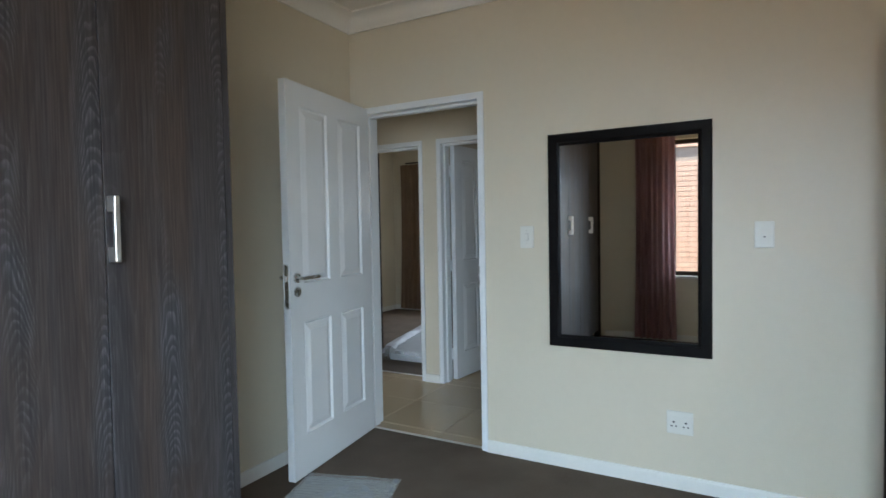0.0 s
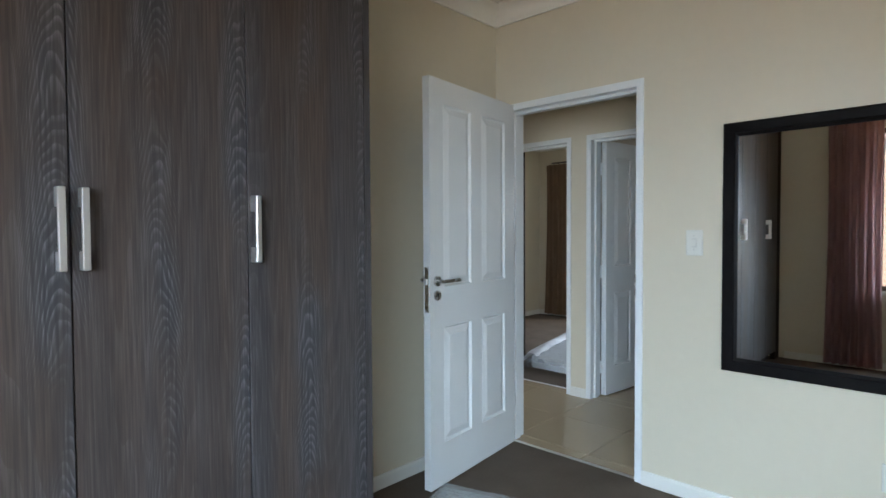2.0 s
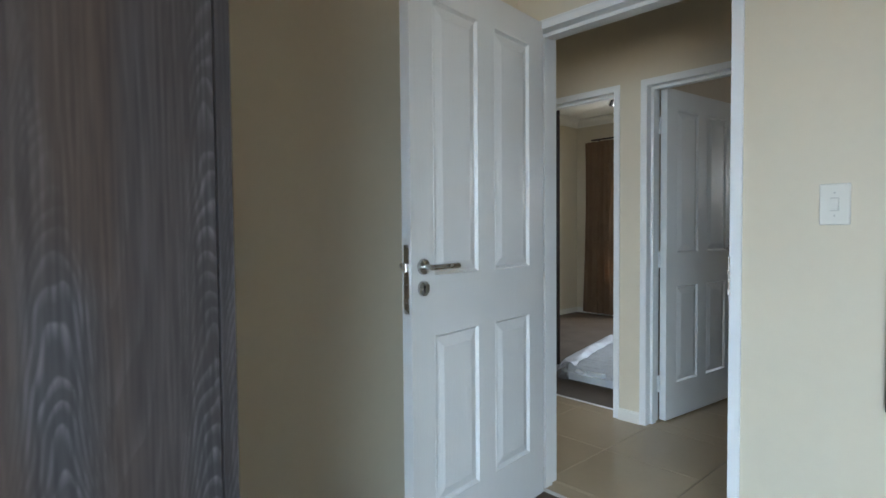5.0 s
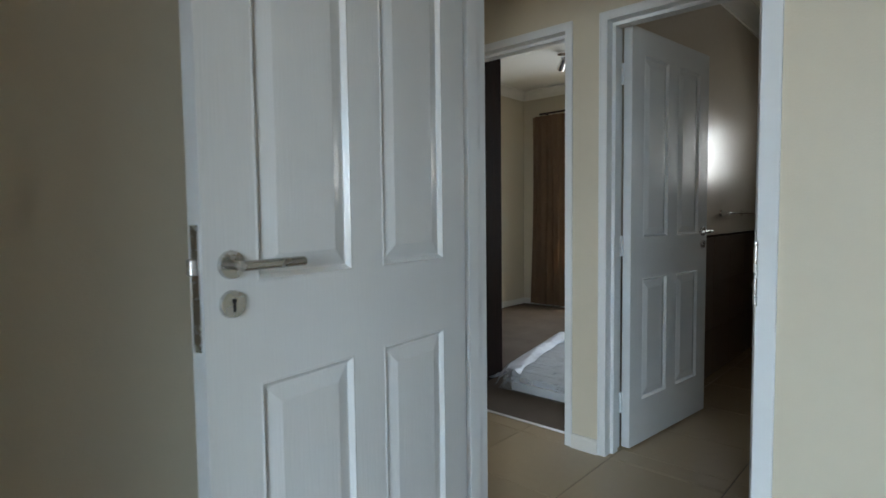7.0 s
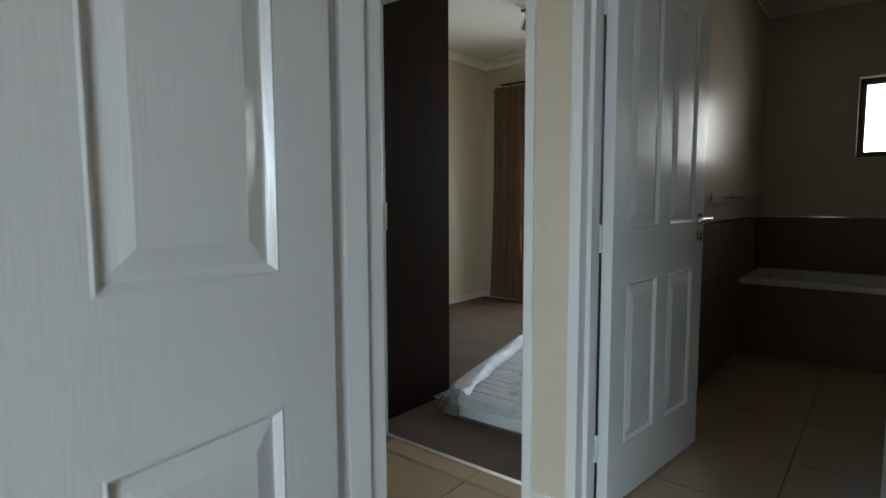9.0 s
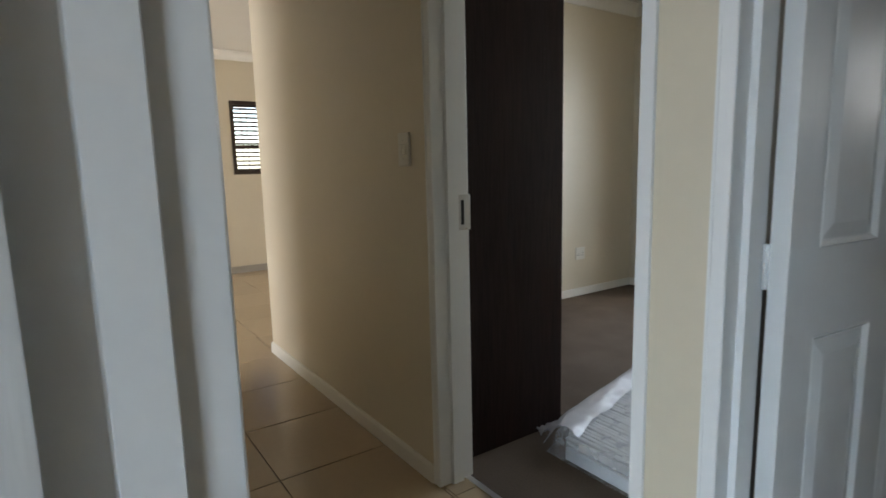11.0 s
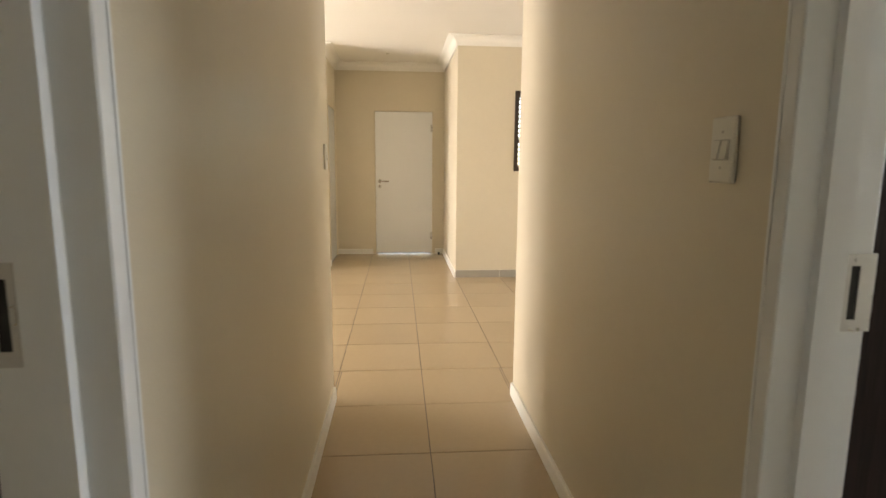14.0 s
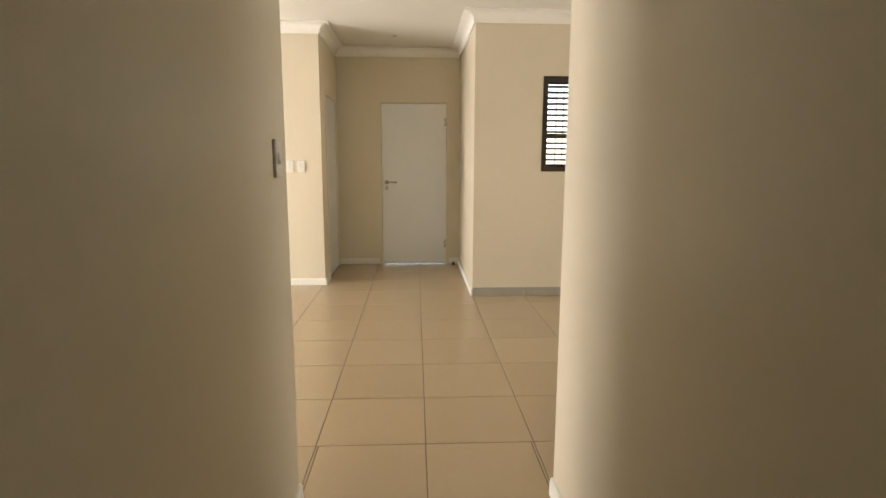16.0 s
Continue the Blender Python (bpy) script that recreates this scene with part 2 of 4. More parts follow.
_b.inputs["Base Color"].default_value, _b.inputs["Metallic"].default_value, _b.inputs["Roughness"].default_value = (0.88, 0.90, 0.89, 1), 1.0, 0.0


# ---- mesh helpers ----
def box(bm, a, b, bevel=0.0, segments=1):
    """Adds a box between two corners, with its edges rounded if bevel is given."""
    lo = [min(p, q) for p, q in zip(a, b)]
    hi = [max(p, q) for p, q in zip(a, b)]
    made = bmesh.ops.create_cube(bm, size=1)["verts"]
    for v in made:
        v.co = Vector([l + (h - l) * (c + 0.5) for l, h, c in zip(lo, hi, v.co)])
    if bevel:
        edges = list({e for v in made for e in v.link_edges})
        bmesh.ops.bevel(bm, geom=edges, offset=bevel, segments=segments, profile=0.5, affect="EDGES")
    return bm


def boxes(*pairs, bevel=0.0):
    bm = bmesh.new()
    for a, b in pairs:
        box(bm, a, b, bevel)
    return bm


def rod(bm, a, b, r, sides=20, r2=None):
    """Adds a capped rod from a to b."""
    a, b = Vector(a), Vector(b)
    d = b - a
    m = Matrix.Translation((a + b) / 2) @ d.to_track_quat("Z", "Y").to_matrix().to_4x4()
    bmesh.ops.create_cone(bm, cap_ends=True, segments=sides, radius1=r, radius2=r if r2 is None else r2, depth=d.length, matrix=m)
    return bm


def mesh_of(name, bm, mat, smooth=False):
    me = bpy.data.meshes.new(name)
    bmesh.ops.recalc_face_normals(bm, faces=bm.faces)
    bm.to_mesh(me)
    bm.free()
    me.materials.append(mat)
    if smooth:
        for p in me.polygons:
            p.use_smooth = True
        me.set_sharp_from_angle(angle=radians(35))
    return me


def part(name, bm, mat, parent, label="", smooth=False):
    """Links a bmesh as one mesh under a thing or a part."""
    ob = new(name, mesh_of(name, bm, mat, smooth))
    ob.parent = parent
    if label:
        ob["label"] = label
    return ob


def thing(name, label, category, group="", m=None, kind=""):
    ob = new(name)
    ob.empty_display_size = 0.1
    if m is not None:
        ob.matrix_basis = m
    return tagged(ob, label, category, group, kind)


def setting(name, bm, mat, label, category, smooth=False):
    return tagged(new(name, mesh_of(name, bm, mat, smooth)), label, category, kind="structure")


HIGH = 2.70      # ceiling height
DOOR_TOP = 2.101  # top of the bedroom door frames
PASSAGE_DOOR_TOP = 2.068
LOUNGE_HIGH = 2.625


def wall_run(name, along, lo, hi, near, far, openings, label, mat=None):
    """A wall along 'x' or 'y' from lo to hi, between near and far across it, with openings (from, to, sill, head)."""
    bm = bmesh.new()

    def slab(u0, u1, z0, z1):
        if u1 - u0 < 1e-4 or z1 - z0 < 1e-4:
            return
        if along == "x":
            box(bm, (u0, near, z0), (u1, far, z1))
        else:
            box(bm, (near, u0, z0), (far, u1, z1))

    at = lo
    for u0, u1, sill, head in sorted(openings):
        slab(at, u0, 0, HIGH)
        slab(u0, u1, 0, sill)
        slab(u0, u1, head, HIGH)
        at = u1
    slab(at, hi, 0, HIGH)
    return setting(name, bm, mat or M_WALL, label, "wall")


# ---- walls ----
CREAM = "cream painted plaster wall"
wall_run("wall_bedroom_door", "x", -3.18, 3.9, 0.0, 0.148, [(-0.055, 0.838, 0, DOOR_TOP), (-1.032, -0.132, 0, DOOR_TOP)], CREAM + " with two bedroom doorways")
wall_run("wall_passage", "x", -3.18, 3.9, 1.135, 1.28, [(-1.176, -0.255, 0, PASSAGE_DOOR_TOP), (-0.110, 0.795, 0, PASSAGE_DOOR_TOP)], CREAM + " with bedroom and bathroom doorways")
wall_run("wall_bedroom_left", "y", -3.8, 0.0, -0.21, -0.12, [], CREAM + " behind the open door")
# the second opening is for the third bedroom's added, unseen window
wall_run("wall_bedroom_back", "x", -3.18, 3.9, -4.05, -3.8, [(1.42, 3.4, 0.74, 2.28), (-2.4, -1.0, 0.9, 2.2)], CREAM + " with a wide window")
wall_run("wall_bedroom_right", "y", -3.8, 0.0, 3.75, 3.9, [], CREAM)
wall_run("wall_passage_end", "y", 0.148, 1.135, 1.05, 1.2, [], CREAM + " closing the passage")
wall_run("wall_second_bedroom_left", "y", 1.28, 4.98, -3.18, -2.96, [], CREAM)
wall_run("wall_second_bedroom_window", "x", -2.96, 2.2, 4.73, 4.98, [(-2.25, -0.55, 0.85, 2.2), (0.50, 1.10, 1.45, 2.05)], CREAM + " with bedroom and bathroom windows")
wall_run("wall_bathroom_left", "y", 1.28, 4.73, -0.26, -0.13, [], CREAM)
wall_run("wall_bathroom_right", "y", 1.28, 4.73, 1.75, 1.9, [], "gloss painted bathroom wall", M_BATH_WALL)
wall_run("wall_third_bedroom", "y", -3.8, 0.0, -3.18, -3.0, [], CREAM)
wall_run("wall_lounge_right", "x", -6.62, -3.18, 5.0, 5.2, [(-5.4, -3.6, 0.85, 2.15)], CREAM + " with a window")
wall_run("wall_lounge_jut", "y", 1.145, 5.0, -6.62, -6.40, [(1.781, 2.885, 1.203, 2.065)], CREAM + " with a small shuttered window")
wall_run("wall_entrance_right", "x", -8.127, -6.62, 1.145, 1.32, [], CREAM)
wall_run("wall_entrance_end", "y", -0.53, 1.32, -8.33, -8.127, [(0.145, 1.018, 0, 2.025)], CREAM + " round the closed entrance door")
wall_run("wall_entrance_left", "x", -8.127, -7.12, -0.53, -0.355, [(-8.06, -7.24, 0, 2.025)], CREAM)
wall_run("wall_lounge_left", "y", -4.5, -0.355, -7.12, -6.94, [], CREAM)
wall_run("wall_lounge_front", "x", -7.12, -3.0, -4.7, -4.5, [(-6.5, -3.7, 0.02, 2.15)], CREAM + " with a wide glazed door")
wall_run("wall_lounge_near", "y", -4.5, -4.05, -3.18, -3.0, [], CREAM)
wall_run("wall_lounge_near_right", "y", 4.98, 5.2, -3.18, -2.96, [], CREAM)
setting("bathroom_wall_face", boxes(((-0.13, 1.285, 1.0), (-0.12, 4.726, 2.69))), M_BATH_WALL, "glossy painted bathroom wall", "wall")
setting("bathroom_back_face", boxes(((-0.119, 4.72, 1.0), (0.50, 4.73, 2.69)), ((0.50, 4.72, 2.05), (1.74, 4.73, 2.69)), ((0.50, 4.72, 1.0), (1.10, 4.73, 1.45)), ((1.10, 4.72, 1.0), (1.74, 4.73, 2.05))),
        M_BATH_WALL, "glossy painted bathroom end wall", "wall")

# ---- ceilings and floors ----
for nm, x0, x1, y0, y1 in (("ceiling_bedroom", -0.2, 3.9, -4.05, 0.13), ("ceiling_passage", -3.18, 3.9, 0.13, 1.13), ("ceiling_second_bedroom", -3.18, -0.18, 1.13, 4.98),
                           ("ceiling_bathroom", -0.18, 2.2, 1.13, 4.98), ("ceiling_third_bedroom", -3.18, -0.2, -4.05, 0.13), ("ceiling_lounge", -8.4, -3.18, -4.8, 5.3)):
    z0 = LOUNGE_HIGH if "lounge" in nm else HIGH
    setting(nm, boxes(((x0, y0, z0), (x1, y1, HIGH + 0.12))), M_CEIL, "white painted ceiling", "ceiling")


def carpet(name, x0, x1, y0, y1):
    setting(name, boxes(((x0, y0, -0.1), (x1, y1, 0.0))), M_CARPET, "brown cut-pile carpet", "carpet")


carpet("floor_bedroom", -0.12, 3.75, -3.8, 0.03)
carpet("floor_second_bedroom", -2.96, -0.26, 1.26, 4.73)
carpet("floor_third_bedroom", -3.0, -0.21, -3.8, 0.03)


# ---- cornices, skirtings ----
def cornice(name, p, q, side, e0=-1, e1=-1, top=HIGH):
    """A coved plaster cornice from p to q (x, y), on the side (x, y) that faces the room; e: -1 inside corner, 1 outside corner, 0 square."""
    prof = [(0.0, 0.0), (0.0, -0.10), (0.014, -0.10), (0.016, -0.088)]
    prof += [(0.018 + 0.070 * (1 - math.cos(a)), -0.086 + 0.070 * math.sin(a)) for a in [radians(v) for v in (0, 15, 30, 45, 60, 75, 90)]]
    prof += [(0.092, -0.014), (0.108, -0.012), (0.108, 0.0)]
    p, q, s = Vector((*p, 0)), Vector((*q, 0)), Vector((*side, 0))
    d = (q - p).normalized()
    bm = bmesh.new()
    a = [bm.verts.new(p + s * o - d * o * e0 + Vector((0, 0, top - 0.001 + h))) for o, h in prof]
    b = [bm.verts.new(q + s * o + d * o * e1 + Vector((0, 0, top - 0.001 + h))) for o, h in prof]
    for i in range(len(prof) - 1):
        bm.faces.new((a[i], a[i + 1], b[i + 1], b[i]))
    bm.faces.new(a)
    bm.faces.new(b)
    setting(name, bm, M_CEIL, "white moulded plaster cornice", "cornice", smooth=True)


cornice("cornice", (-0.12, -1.63), (-0.12, 0), (1, 0), 0)
cornice("cornice", (-0.12, 0), (3.75, 0), (0, -1))
cornice("cornice", (0.69, -3.8), (3.75, -3.8), (0, 1))
cornice("cornice", (-2.96, 1.93), (-2.96, 4.73), (1, 0), 0)
cornice("cornice", (-2.96, 4.73), (-0.26, 4.73), (0, -1))
cornice("cornice", (-0.12, 1.28), (-0.12, 4.72), (1, 0))
cornice("cornice", (-0.12, 4.72), (1.75, 4.72), (0, -1))
cornice("cornice", (-8.127, -0.355), (-8.127, 1.145), (1, 0), top=LOUNGE_HIGH)
cornice("cornice", (-8.127, 1.145), (-6.40, 1.145), (0, -1), -1, 1, LOUNGE_HIGH)
cornice("cornice", (-6.40, 1.145), (-6.40, 5.0), (1, 0), 1, -1, LOUNGE_HIGH)
cornice("cornice", (-6.94, -0.355), (-8.127, -0.355), (0, 1), 1, -1, LOUNGE_HIGH)
cornice("cornice", (-6.94, -4.5), (-6.94, -0.355), (1, 0), -1, 1, LOUNGE_HIGH)


def skirting(p, q, side, high=0.07):
    """A painted skirting board from p to q, on the side that faces the room."""
    p, q, s = Vector((*p, 0)), Vector((*q, 0)), Vector((*side, 0))
    prof = [(0, 0), (0, high), (0.009, high), (0.014, high - 0.012), (0.016, 0.0)]
    bm = bmesh.new()
    a = [bm.verts.new(p + s * o + Vector((0, 0, z + 0.0005))) for o, z in prof]
    b = [bm.verts.new(q + s * o + Vector((0, 0, z + 0.0005))) for o, z in prof]
    for i in range(5):
        j = (i + 1) % 5
        bm.faces.new((a[i], a[j], b[j], b[i]))
    bm.faces.new(a)
    bm.faces.new(b)
    setting("baseboard", bm, M_SKIRT, "white painted skirting board", "skirting")


skirting((0.842, 0), (3.75, 0), (0, -1))
skirting((-0.12, -1.636), (-0.12, 0), (1, 0))
skirting((0.69, -3.8), (3.75, -3.8), (0, 1))
skirting((-3.18, 1.135), (-1.181, 1.135), (0, -1))
skirting((-0.250, 1.135), (-0.114, 1.135), (0, -1))
skirting((0.799, 1.135), (1.05, 1.135), (0, -1))
skirting((-3.18, 0.148), (-1.036, 0.148), (0, 1))
skirting((-2.96, 1.92), (-2.96, 4.73), (1, 0))
skirting((-2.96, 4.73), (-0.26, 4.73), (0, -1))
skirting((-8.127, -0.355), (-8.127, 0.141), (1, 0))
skirting((-8.127, 1.022), (-8.127, 1.145), (1, 0))
skirting((-8.127, 1.145), (-6.40, 1.145), (0, -1))
skirting((-7.227, -0.355), (-6.924, -0.355), (0, 1))
skirting((-6.94, -4.5), (-6.94, -0.339), (1, 0))


# ---- doors ----
def door_frame(name, x0, x1, near, far, top, room_sign, label, striker_side=None, along="x", paint=None, strike=1.057):
    """A pressed-steel door frame, double rebated, in a wall opening x0..x1; room_sign: 1 where the door stands on the far face."""
    fr = thing(name, label, "door frame", kind="structure")

    def place(u, v, z):
        return (u, v, z) if along == "x" else (v, u, z)

    t = far - near
    p = 0.008
    prof = [(0.002, -p), (0.034, -p), (0.036, -p + 0.003), (0.036, 0.046), (0.051, 0.049), (0.051, t - 0.049), (0.036, t - 0.046), (0.036, t + p - 0.003), (0.034, t + p), (0.002, t + p)]
    for nm, base, sgn in (("left_jamb", x0, 1), ("right_jamb", x1, -1)):
        bm = bmesh.new()
        a = [bm.verts.new(place(base + sgn * u, near + v, 0.001)) for u, v in prof]
        b = [bm.verts.new(place(base + sgn * u, near + v, top - u)) for u, v in prof]
        k = len(prof)
        for i in range(k):
            bm.faces.new((a[i], a[(i + 1) % k], b[(i + 1) % k], b[i]))
        bm.faces.new(a)
        bm.faces.new(b)
        # outer flange that laps on to the plaster on both faces
        for v0, v1 in ((-p - 0.002, -0.0005), (t + 0.0005, t + p + 0.002)):
            box(bm, place(base - sgn * 0.003, near + v0, 0.001), place(base + sgn * 0.004, near + v1, top + 0.003))
        part(nm, bm, paint or M_WHITE, fr)
    bm = bmesh.new()
    a = [bm.verts.new(place(x0 + u, near + v, top - u)) for u, v in prof]
    b = [bm.verts.new(place(x1 - u, near + v, top - u)) for u, v in prof]
    k = len(prof)
    for i in range(k):
        bm.faces.new((a[i], a[(i + 1) % k], b[(i + 1) % k], b[i]))
    for v0, v1 in ((-p - 0.002, -0.0005), (t + 0.0005, t + p + 0.002)):
        box(bm, place(x0 + 0.004, near + v0, top - 0.004), place(x1 - 0.004, near + v1, top + 0.003))
    part("frame_head", bm, paint or M_WHITE, fr)
    if striker_side:
        base, sgn = (x0, 1) if striker_side == "left" else (x1, -1)
        mid = (far - 0.022) if room_sign > 0 else (near + 0.022)
        u0, u1 = base + sgn * 0.0362, base + sgn * 0.0385
        out = far + p + 0.004 if room_sign > 0 else near - p - 0.004
        s = 1 if room_sign > 0 else -1
        z0, z1 = strike - 0.066, strike + 0.066
        bm = boxes((place(u0, mid - s * 0.017, z0), place(u1, mid - s * 0.008, z1)), (place(u0, mid + s * 0.008, z0), place(u1, out, z1)),
                   (place(u0, mid - 0.008, z0), place(u1, mid + 0.008, z0 + 0.020)), (place(u0, mid - 0.008, z1 - 0.020), place(u1, mid + 0.008, z1)))
        # the rounded lip that laps round the frame's edge
        rod(bm, place(u0 - sgn * 0.002, out, z0), place(u0 - sgn * 0.002, out, z1), 0.0042, 12)
        for z in (z0 + 0.010, z1 - 0.010):
            rod(bm, place(u1, mid, z), place(u1 + sgn * 0.001, mid, z), 0.004, 10)
        plate = part("striker_plate", bm, M_STEEL, fr, "brushed steel striker plate")
        part("latch_hole", boxes((place(u0, mid - 0.008, z0 + 0.020), place(u0 + sgn * 0.0006, mid + 0.008, z1 - 0.020))), M_DARK, plate)
    return fr


door_frame("door_frame_1", -0.055, 0.838, 0.0, 0.148, DOOR_TOP, -1, "white pressed-steel frame of the bedroom doorway", "right", strike=1.032)
door_frame("door_frame_2", -1.176, -0.255, 1.135, 1.28, PASSAGE_DOOR_TOP, 1, "white pressed-steel frame of the second bedroom doorway", "left", strike=1.062)
door_frame("door_frame_3", -0.110, 0.795, 1.135, 1.28, PASSAGE_DOOR_TOP, 1, "white pressed-steel frame of the bathroom doorway", "right")
door_frame("door_frame_4", -1.032, -0.132, 0.0, 0.148, DOOR_TOP, -1, "white pressed-steel frame of the third bedroom doorway", "left", strike=1.082)
door_frame("door_frame_5", 0.145, 1.018, -8.33, -8.127, 2.025, 1, "cream-painted frame of the closed entrance door", None, "y", M_WALL)
door_frame("door_frame_6", -8.06, -7.24, -0.53, -0.355, 2.025, 1, "cream-painted frame of a closed side door", None, "x", M_WALL)


def moulded_leaf(wide, high, thick):
    """A moulded four-panel door leaf; its hinge edge at x 0, its faces at y +-thick / 2."""
    xs = [0, 0.112, wide / 2 - 0.052, wide / 2 + 0.052, wide - 0.112, wide]
    zs = [0.010, 0.225, 0.835, 1.035, high - 0.118, high]
    bm = bmesh.new()
    for sgn in (1, -1):
        grid = [[bm.verts.new((x, sgn * thick / 2, z)) for x in xs] for z in zs]
        panels = []
        for i in range(5):
            for j in range(5):
                loop = [grid[i][j], grid[i][j + 1], grid[i + 1][j + 1], grid[i + 1][j]]
                f = bm.faces.new(loop if sgn < 0 else loop[::-1])
                if i in (1, 3) and j in (1, 3):
                    panels.append(f)
        bm.normal_update()
        for width, depth in ((0.004, 0.002), (0.010, -0.011), (0.004, 0.0), (0.030, 0.008), (0.003, 0.001)):
            bmesh.ops.inset_individual(bm, faces=panels, thickness=width, depth=depth, use_even_offset=True)
    # the four edges of the slab
    y0, y1 = -thick / 2, thick / 2
    for p, q in (((0, zs[0]), (0, high)), ((wide, zs[0]), (wide, high)), ((0, zs[0]), (wide, zs[0])), ((0, high), (wide, high))):
        v = [bm.verts.new((p[0], y0, p[1])), bm.verts.new((q[0], y0, q[1])), bm.verts.new((q[0], y1, q[1])), bm.verts.new((p[0], y1, p[1]))]
        bm.faces.new(v)
    bmesh.ops.remove_doubles(bm, verts=bm.verts, dist=0.0001)
    return bm


def lever_set(door, wide, thick, z_rose, z_key, sides=(1, -1)):
    """Round rose with a lever, and a key escutcheon, on both faces near the free edge."""
    for s in sides:
        y = s * thick / 2
        x = wide - 0.056
        bm = bmesh.new()
        rod(bm, (x, y, z_rose), (x, y + s * 0.009, z_rose), 0.027, 28, 0.0255)
        rose = part("rose", bm, M_STEEL, door, "round brushed steel rose", True)
        bm = bmesh.new()
        rod(bm, (x, y + s * 0.009, z_rose), (x, y + s * 0.052, z_rose), 0.0095, 16)
        rod(bm, (x + 0.0095, y + s * 0.050, z_rose), (x - 0.130, y + s * 0.050, z_rose), 0.0098, 20)
        part("lever", bm, M_STEEL, rose, "brushed steel lever handle", True)
        bm = bmesh.new()
        rod(bm, (x, y, z_key), (x, y + s * 0.008, z_key), 0.0265, 28, 0.025)
        esc = part("escutcheon", bm, M_STEEL, door, "round steel key plate", True)
        bm = bmesh.new()
        rod(bm, (x, y + s * 0.008, z_key + 0.006), (x, y + s * 0.0086, z_key + 0.006), 0.005, 14)
        box(bm, (x - 0.0028, y + s * 0.008, z_key - 0.014), (x + 0.0028, y + s * 0.0086, z_key + 0.006))
        part("keyhole", bm, M_DARK, esc)


def four_panel_door(name, wide, high, m, z_rose, label, pivot=1):
    d = thing(name, label, "door", m=m, kind="structure")
    thick = 0.042
    part("door_leaf", moulded_leaf(wide, high, thick), M_DOOR, d)
    lever_set(d, wide, thick, z_rose, z_rose - 0.073)
    bm = boxes(((wide - 0.0005, -0.011, z_rose - 0.155), (wide + 0.002, 0.011, z_rose + 0.075)))
    lock = part("lock_plate", bm, M_STEEL, d, "steel lock plate on the door edge")
    part("latch_bolt", boxes(((wide + 0.002, -0.008, z_rose - 0.016), (wide + 0.014, 0.008, z_rose + 0.014)), bevel=0.002), M_NICKEL, lock)
    for z in (0.23, 1.0, high - 0.22):
        bm = bmesh.new()
        rod(bm, (-0.006, pivot * 0.024, z - 0.05), (-0.006, pivot * 0.024, z + 0.05), 0.0065, 12)
        box(bm, (-0.004, pivot * 0.0215, z - 0.05), (0.03, pivot * 0.0225, z + 0.05))
        part("hinge", bm, M_WHITE, d, "white painted butt hinge")
    return d


# the bedroom door stands open along the left wall; the bathroom door stands open into the bathroom
four_panel_door("door_1", 0.843, 2.095, pose(0.020, 0.0, 0, 0, 0, -83.2) @ pose(0, -0.021, 0), 1.072, "white moulded four-panel bedroom door standing open", -1)
four_panel_door("door_2", 0.822, 2.035, pose(-0.062, 1.280, 0, 0, 0, 83.5) @ pose(0, -0.021, 0), 1.05, "white moulded four-panel bathroom door standing open")


def flush_door(name, wide, high, m, label, fitted=True):
    d = thing(name, label, "door", m=m, kind="structure")
    part("door_leaf", boxes(((0, -0.02, 0.012), (wide, 0.02, high)), bevel=0.002), M_DOOR, d)
    if fitted:
        lever_set(d, wide, 0.04, 1.03, 0.955, (1,))
    for z in ((0.26, high - 0.22) if fitted else ()):
        bm = bmesh.new()
        rod(bm, (-0.004, 0.026, z - 0.05), (-0.004, 0.026, z + 0.05), 0.007, 12)
        box(bm, (-0.03, 0.0215, z - 0.05), (0.028, 0.0225, z + 0.05))
        part("hinge", bm, M_STEEL, d, "steel butt hinge")
    return d


flush_door("door_3", 0.796, 1.985, pose(-8.152, 0.980, 0, 0, 0, -90), "plain white flush entrance door, closed")
flush_door("door_4", 0.742, 1.985, pose(-8.021, -0.38, 0, 0, 0, 0), "plain white flush side door, closed", False)


# ---- built-in wardrobes ----
def bar_handle(parent, x, y, z0, z1, out=(1, 0)):
    """A square bar handle on two flat feet; out: the way that it stands off."""
    ox, oy = out
    bm = bmesh.new()

    def blk(d0, d1, w, za, zb, bev):
        a = (x + ox * d0 - abs(oy) * w / 2, y + oy * d0 - abs(ox) * w / 2, za)
        b = (x + ox * d1 + abs(oy) * w / 2, y + oy * d1 + abs(ox) * w / 2, zb)
        box(bm, a, b, bev)

    blk(0.0, 0.034, 0.014, z0, z0 + 0.042, 0.0015)
    blk(0.0, 0.034, 0.014, z1 - 0.042, z1, 0.0015)
    blk(0.024, 0.036, 0.015, z0, z1, 0.002)
    return part("handle", bm, M_NICKEL, parent, "satin nickel bar handle")


def wardrobe_doors(w, front, edges, axis, handles):
    """Hinged doors between the edges on the front plane; handles: the place of each door's handle along the front."""
    for i in range(len(edges) - 1):
        a, b = sorted((edges[i], edges[i + 1]))
        bm = bmesh.new()
        if axis == "y":
            box(bm, (front - 0.018, a + 0.0018, 0.085), (front, b - 0.0018, 2.672), 0.0012)
        else:
            box(bm, (a + 0.0018, front - 0.018, 0.085), (b - 0.0018, front, 2.672), 0.0012)
        d = part("wardrobe_door", bm, M_WOOD, w)
        if axis == "y":
            bar_handle(d, front, handles[i], 1.239, 1.420, (1, 0))
        else:
            bar_handle(d, handles[i], front, 1.229, 1.407, (0, 1))


